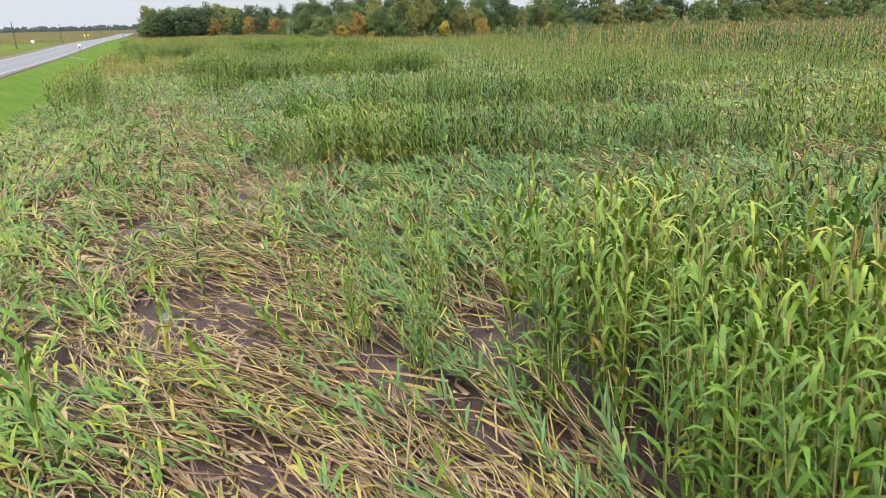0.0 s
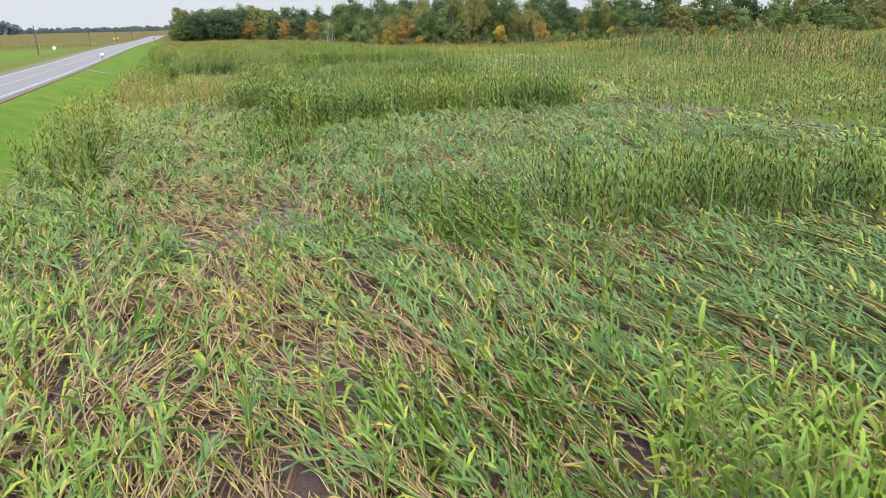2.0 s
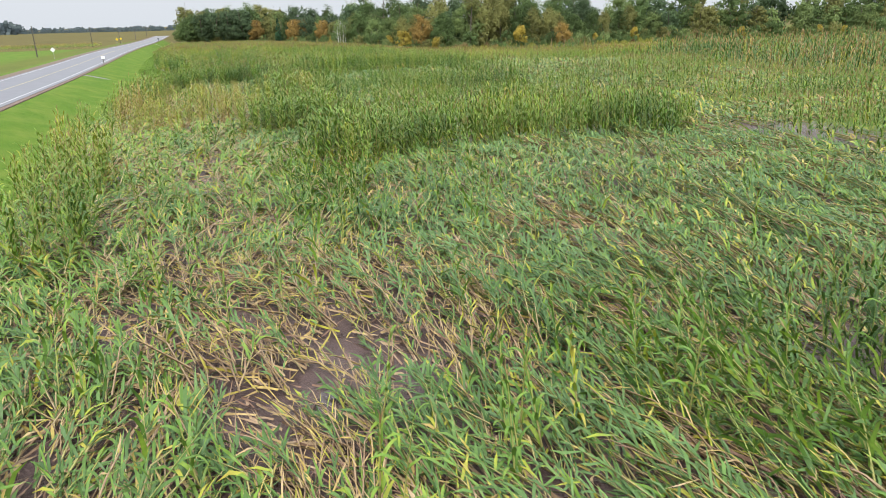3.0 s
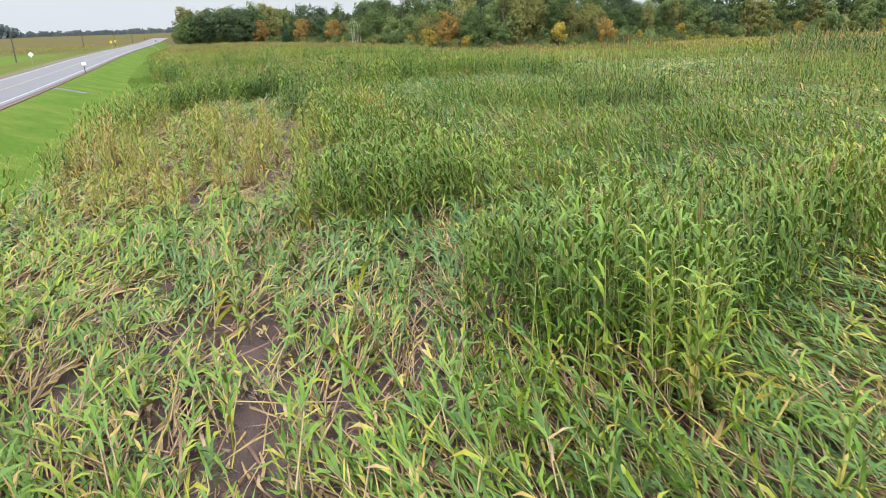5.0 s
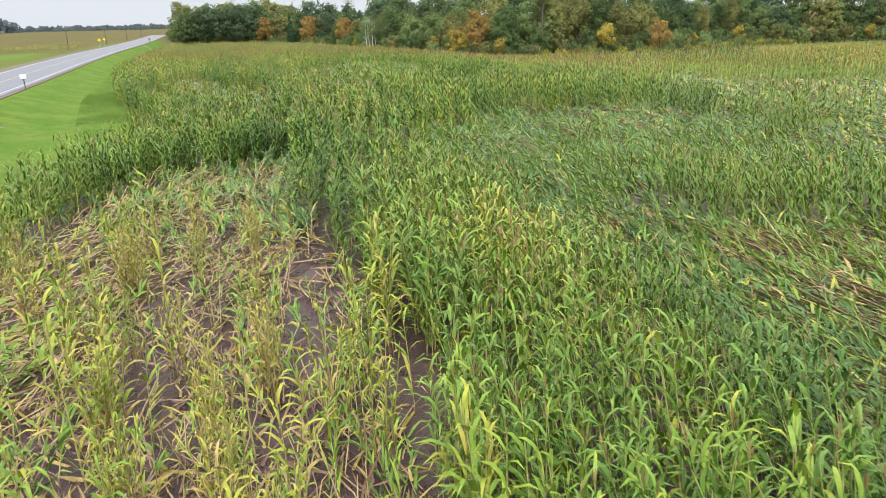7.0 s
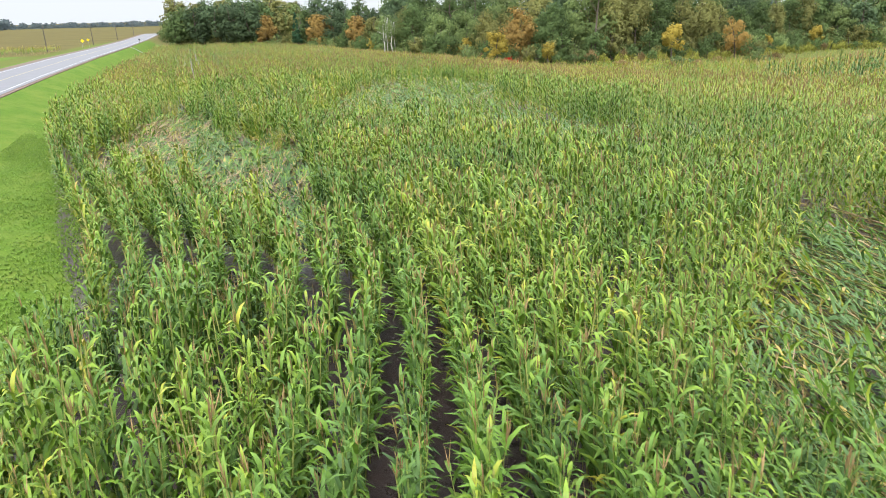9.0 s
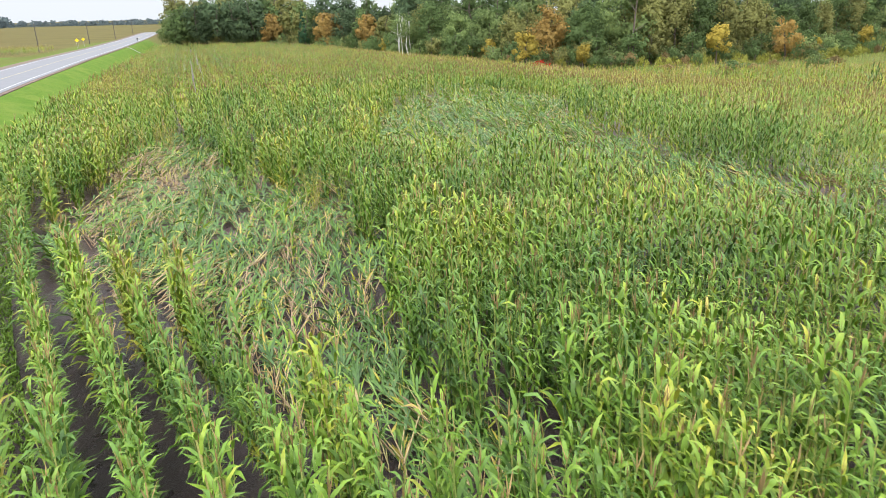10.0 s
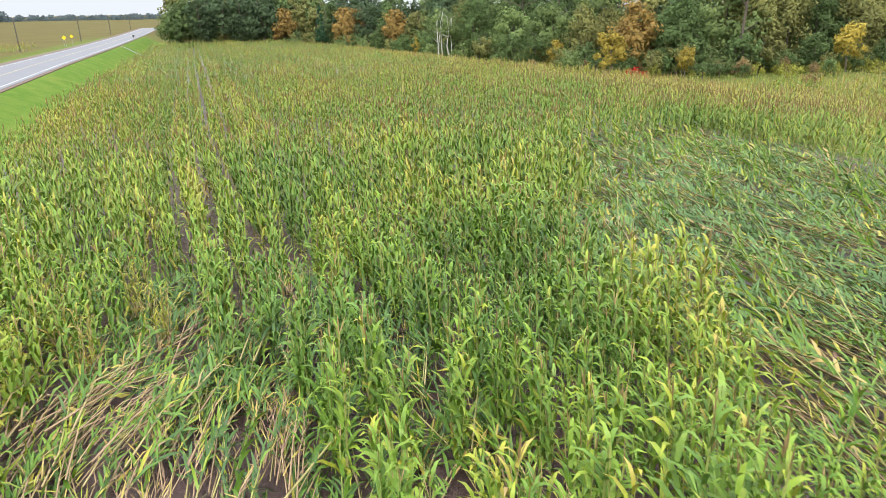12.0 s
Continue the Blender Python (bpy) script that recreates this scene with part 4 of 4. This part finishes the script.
        sow(name, shapes, x[i], y[i], lie_yaw(x[i], y[i]), rng.normal(1.0, 0.12, k), d, pale, z=terrain(x[i], y[i]) + rng.uniform(0.0, 0.4, k) ** 1.6 + 0.7 * smooth((clump[i] - 0.4) / 0.5) * rng.random(k),
            label=f"{say} {where}", tall=rng.uniform(0.6, 1.7, k), flat=1.0)


for y0, y1 in ((5, 60), (60, 115), (115, 178)):
    x, y = row_places(0.2, 37, 1.0 if y0 == 115 else 0.77, y0, y1, 0.095 if y0 == 115 else 0.118, 0.035 if y0 == 115 else 0.09)
    n = np.abs(x - path_x(y) - 1.5) + rng.uniform(-2.5, 2.5, len(x)) < 9.0
    if y0 == 115:
        n &= y < 168
    rows = ROW_OF
    sow_zone(x[n], y[n], STAND_ROW if y0 == 115 else STAND_NEAR, LODGE_NEAR, STRAW_NEAR, 1.0, "close to the flight line", rows[n])
    f = ~n & ((y0 < 115) | (rng.random(len(x)) < 0.68))
    sow_zone(x[f], y[f], STAND_MID, LODGE_MID, STRAW_MID, 0.15, "further into the field", rows[f])
x, y = row_places(0.2, 32, 0.77, -14, 5, 0.4, 0.1)
sow_zone(x, y, STAND_FAR, LODGE_FAR, STRAW_MID, 0.5, "where the field begins")
x, y = row_places(37, 66, 0.85, 10, 192, 0.42, 0.12)
sow_zone(x, y, STAND_FAR, LODGE_FAR, STRAW_MID, 0.0, "across the field")
x, y = row_places(66, 119, 0.95, 40, 214, 0.75, 0.3)
sow_zone(x, y, STAND_WIDE, STAND_WIDE, STAND_WIDE, 0.0, "across the field")
x, y = row_places(119, 307, 2.0, 80, 200, 1.9, 0.6)
sow_zone(x, y, STAND_WIDE, STAND_WIDE, STAND_WIDE, 0.0, "far across the field")
x, y = row_places(0.2, 66, 1.0, 178, 228, 0.24, 0.13)
sow_zone(x, y, STAND_FAR, LODGE_FAR, STRAW_MID, 1.0, "in long rows")
x, y = row_places(0.2, 66, 1.0, 228, 285, 0.40, 0.15)
sow_zone(x, y, STAND_BACK, LODGE_FAR, STRAW_MID, 1.0, "in long rows")
x, y = row_places(0.2, 66, 1.0, 285, 364, 0.66, 0.18)
sow_zone(x, y, STAND_BACK, LODGE_FAR, STRAW_MID, 1.0, "in rows below the wood")


x, y = np.meshgrid(np.arange(-190, -28, 1.5), np.arange(308, 346, 1.6))
x, y = x.ravel() + rng.normal(0, 0.3, x.size), y.ravel() + rng.normal(0, 0.4, x.size)
ok = x < road_near(y) - ROAD_W - 10
x, y = x[ok], y[ok]
sow("standing_corn", STAND_WIDE, x, y, rng.uniform(0, 6.28, len(x)), rng.normal(0.85, 0.08, len(x)), 0.30 + 0.32 * smooth((y - 311) / 14) + rng.normal(0, 0.05, len(x)), np.zeros(len(x)),
    label="ripening corn field across the road")


x, y = rng.uniform(58, 150, 9000), rng.uniform(172, 229, 9000)
ok = ~in_field(x, y) & (y < np.interp(x, [58, 64, 82, 112, 150], [226, 228, 224, 221, 222]))
x, y = x[ok], y[ok]
sow("tall_grass", STAND_BACK, x, y, rng.uniform(0, 6.28, len(x)), rng.uniform(0.25, 0.5, len(x)), 0.40 + 0.3 * vnoise(x, y, 6.0, 52), np.zeros(len(x)), label="tall yellow-green meadow grass at the field's end", category="grass")


def litter():
    """Torn leaves and straw pressed into the mud between the flattened plants."""
    n = 60000
    x, y = rng.uniform(-8, 16, n), rng.uniform(6, 118, n)
    ok = (x > edge(y) + 0.4) & ~upright(x, y) & ~pools(x, y) & (rng.random(n) < np.where(bare_mud(x, y), 0.3, 0.35 + 0.65 * vnoise(x, y, 1.5, 23)))
    x, y = x[ok], y[ok]
    n = len(x)
    a, L, w = lie_yaw(x, y) + rng.normal(0, 0.45, n), rng.uniform(0.25, 0.9, n), rng.uniform(0.008, 0.03, n)
    stems = rng.random(n) < 0.22
    L, w = np.where(stems, rng.uniform(1.1, 2.1, n), L), np.where(stems, rng.uniform(0.009, 0.015, n), w)
    z = terrain(x, y) + rng.uniform(0.05, 0.20, n) + stems * 0.14
    ux, uy = np.cos(a), np.sin(a)
    P = []
    for f, k in ((0.0, 1.0), (0.5, 1.0), (1.0, 0.5)):
        bend = (f - 0.5) ** 2 * rng.normal(0, 0.4, n) * L
        for sgn in (-1, 1):
            P.append(np.stack([x + ux * L * f - uy * (bend + sgn * w * k), y + uy * L * f + ux * (bend + sgn * w * k), z + rng.uniform(-0.04, 0.04, n)], -1))
    V = np.stack(P, 1).reshape(-1, 3)
    t = np.array([(0, 1, 3), (0, 3, 2), (2, 3, 5), (2, 5, 4)])
    T = (t[None] + (np.arange(n) * 6)[:, None, None]).reshape(-1, 3)
    d = np.clip(rng.normal(0.90, 0.12, n), 0.3, 1)
    c = np.stack([np.interp(d, RAMP_P, RAMP_C[:, k]) for k in range(3)], -1)
    me = mesh_from("corn_litter", V, T, CORN, np.repeat(c, 6, 0))
    tagged(new("corn_litter", me), "torn straw-coloured leaves and stalks on the mud", "crop litter", kind="stuff")


litter()


def puddle(x, y, r, seed, wide=1.0):
    """A shallow pool with an uneven shore, lying in a hollow of the mud."""
    rnd, bm = random.Random(seed), bmesh.new()
    z = float(terrain(x, y)) + 0.005
    shore, skirt = [], []
    for k in range(22):
        a = 2 * math.pi * k / 22
        d = r * (0.75 + 0.3 * math.sin(2 * a + seed) + 0.18 * math.sin(3 * a + 2 * seed) + rnd.uniform(-0.1, 0.1))
        shore.append(bm.verts.new((math.cos(a) * d * wide, math.sin(a) * d * 1.5, 0)))
        skirt.append(bm.verts.new((math.cos(a) * d * 1.1 * wide, math.sin(a) * d * 1.6, -0.1)))
    bm.faces.new(shore)
    for k in range(22):
        bm.faces.new((shore[k], skirt[k], skirt[(k + 1) % 22], shore[(k + 1) % 22]))
    bmesh.ops.recalc_face_normals(bm, faces=bm.faces)
    ob = part("puddle", bm, WATER, None)
    ob.location = (x, y, z)
    tagged(ob, "shallow brown puddle of rain on the field mud", "puddle", "puddles in the field")


for k, (px, py, pr) in enumerate(POOLS):
    puddle(px, py, pr * 0.8, k + 1, 0.7)
for k, (px, py) in enumerate(((5.3, 120.5), (6.2, 122.0), (6.9, 120.0), (4.4, 121.5), (7.8, 121.5), (5.2, 124.5), (3.5, 160.4), (4.4, 161.8))):
    puddle(px, py, 0.5, k + 40, 0.32)


def corn_plant(seed, height, dry, label):
    """One whole plant on its own foot: stalk, leaves and tassel."""
    rnd = random.Random(seed)
    root = tagged(new("corn_plant"), label, "corn plant", "lone corn plants")
    lx, ly = rnd.gauss(0, 0.07), rnd.gauss(0, 0.07)
    at = lambda f: Vector((lx * f * f * height, ly * f * f * height, f * height))

    def piece(name, bits, say=""):
        v, t, code, r, sl = bits.done()
        c = corn_tint(code, r, sl, np.full(len(v), dry), np.full(len(v), 0.15))
        ob = new(name, mesh_from(name, v, t, CORN, c))
        ob.parent = root
        if say:
            tagged(ob, say)
    fs = [i / 4 for i in range(5)]
    piece("stalk", Bits().rod([at(f) for f in fs], [0.017 * (1 - 0.6 * f) + 0.002 for f in fs], STALK, rnd.random(), 6))
    for i in range(11):
        f = 0.14 + 0.82 * i / 10
        bits = Bits()
        blade(bits, rnd, at(f), (i % 2) * math.pi + rnd.gauss(0, 0.5), 0.60 * (1.2 - 0.6 * f) * rnd.uniform(0.8, 1.25), 0.085 * (1.15 - 0.4 * f), rnd.uniform(0.9, 1.3) + 0.2 * f,
              rnd.uniform(2.0, 3.4), 5, min(1, max(0, rnd.gauss(0.75 if f < 0.3 else 0.45, 0.15))), floor=0.03)
        piece("leaf", bits)
    bits = Bits()
    for k in range(6):
        d = Vector((rnd.gauss(0, 0.25), rnd.gauss(0, 0.25), 1)).normalized() * rnd.uniform(0.2, 0.34)
        w = Vector((-d.y, d.x, 0.01)).normalized() * 0.008
        bits.strip([at(0.98), at(0.98) + d * 0.5, at(0.98) + d], [w * 0.5, w, w * 0], TASSEL, rnd.random())
    piece("tassel", bits, "dry buff tassel")
    return root


LONE = [corn_plant(61, 2.2, 0.22, "green corn plant still upright among flattened ones"), corn_plant(62, 1.9, 0.30, "green corn plant still upright among flattened ones"),
        corn_plant(63, 2.1, 0.44, "yellowing corn plant standing in wet mud"), corn_plant(64, 1.8, 0.52, "yellowing corn plant standing in wet mud"), corn_plant(65, 2.3, 0.26, "green corn plant still upright among flattened ones")]
_set = set()
lone_rnd = random.Random(17)
count = 0
while count < 110:
    x, y = lone_rnd.uniform(-4, 11), lone_rnd.uniform(11, 112)
    if upright(np.array([x]), np.array([y]))[0] or bare_mud(np.array([x]), np.array([y]))[0] or x < edge(y) + 1:
        continue
    yel = bool(inside(np.array([x]), np.array([y]), YELLOW)[0])
    if (yel and lone_rnd.random() < 0.7) or (not yel and vnoise(x, y, 3.0, 51) < 0.5):
        continue
    kind = LONE[lone_rnd.choice((2, 3)) if yel or lone_rnd.random() < 0.2 else lone_rnd.choice((0, 1, 4))]
    m = pose(x, y, float(terrain(x, y)) - 0.03, lone_rnd.uniform(-9, 9), lone_rnd.uniform(-9, 9), lone_rnd.uniform(0, 360))
    if kind in _set:
        ob = copy_thing(kind, m)
    else:
        ob, _ = kind, _set.add(kind)
        ob.matrix_basis = m
    count += 1


# crowded plants with short, steep leaves
STAND_SLIM = [standing_plant(950 + i, 9, 3, 2, 0, reach=0.42, width=0.055, foot=0.2, brown=0.8, arch=-0.15) for i in range(10)]


def corn_clump(seed, dry, tall, label):
    """A tight bundle of plants that grew from one spot and still stands."""
    rnd = np.random.default_rng(seed)
    n = int(rnd.integers(9, 16))
    x, y = rnd.normal(0, 0.12, n), rnd.normal(0, 0.17, n)
    ob = sow("corn_clump", STAND_SLIM, x, y, rnd.uniform(0, 6.28, n), rnd.normal(tall, 0.07, n), dry + rnd.normal(0, 0.06, n), 0.15 * rnd.random(n), z=np.full(n, -0.03), tilt=rnd.uniform(0, 0.22, n))
    return tagged(ob, label, "corn clump", "clumps of corn still upright", kind="thing")


YELLOW_CLUMPS = [corn_clump(500 + k, 0.57 + 0.06 * (k % 3), 0.74 + 0.06 * (k % 4), "yellowing clump of corn with straw-orange feet in mud") for k in range(5)]
GREEN_CLUMPS = [corn_clump(520 + k, 0.24 + 0.06 * (k % 3), 0.80 + 0.06 * (k % 3), "green clump of corn still upright among flattened plants") for k in range(5)]
clump_rnd, spots = random.Random(23), []
while len(spots) < 64:
    x, y = clump_rnd.uniform(-6, 6.5), clump_rnd.uniform(82.5, 106)
    if inside(np.array([x]), np.array([y]), YELLOW)[0] and x > edge(y) + 1 and not pools(np.array([x]), np.array([y]))[0]:
        spots.append((x, y, YELLOW_CLUMPS))
spots += [(x, y, GREEN_CLUMPS) for x, y in ((2.3, 13.8), (3.0, 12.6), (3.6, 11.2), (4.8, 13.2), (5.2, 15.0), (4.2, 15.6), (4.6, 28.5), (5.6, 29.5), (3.9, 30.5), (4.8, 150.4), (9.0, 150.5), (10.2, 149.7), (10.3, 147.3), (6.6, 153.0), (7.8, 155.6))]
spots += [(x, y, YELLOW_CLUMPS) for x, y in ((1.9, 163.4), (1.0, 165.0), (3.2, 164.6), (2.6, 166.4), (4.6, 165.8), (8.7, 148.2), (9.6, 151.2))]
for x, y, kinds in spots:
    kind = clump_rnd.choice(kinds)
    m = pose(x, y, float(terrain(x, y)), 0, 0, clump_rnd.uniform(0, 360))
    if kind in _set:
        copy_thing(kind, m)
    else:
        kind.matrix_basis = m
        _set.add(kind)


def verge_grass():
    """Short mown grass with taller tufts beside the crop."""
    n = 34000
    y = np.where(rng.random(n) < 0.6, rng.uniform(112, 168, n), rng.uniform(40, 240, n))
    f = 1 - 0.45 * rng.random(n) ** 1.6
    x = road_near(y) + 1.6 + f * (edge(y) + 0.6 - road_near(y) - 1.6)
    h = rng.uniform(0.03, 0.10, n)
    a, z = rng.uniform(0, 6.283, n), terrain(x, y) - 0.01
    V = []
    for k in range(3):
        b = a + k * 2.1
        ox, oy = np.cos(b), np.sin(b)
        V += [np.stack([x - oy * 0.03, y + ox * 0.03, z], -1), np.stack([x + oy * 0.03, y - ox * 0.03, z], -1),
              np.stack([x + ox * h * 0.8, y + oy * h * 0.8, z + h], -1)]
    V = np.stack(V, 1).reshape(-1, 3)
    T = np.arange(n * 9).reshape(-1, 3)
    g = rng.random(n)[:, None]
    c = np.array([0.11, 0.20, 0.022]) * (1 - g) + np.array([0.19, 0.30, 0.04]) * g
    me = mesh_from("verge_grass", V, T, CORN, np.repeat(c, 9, 0))
    tagged(new("verge_grass", me), "bright green mown grass between road and corn", "grass", kind="stuff")


verge_grass()
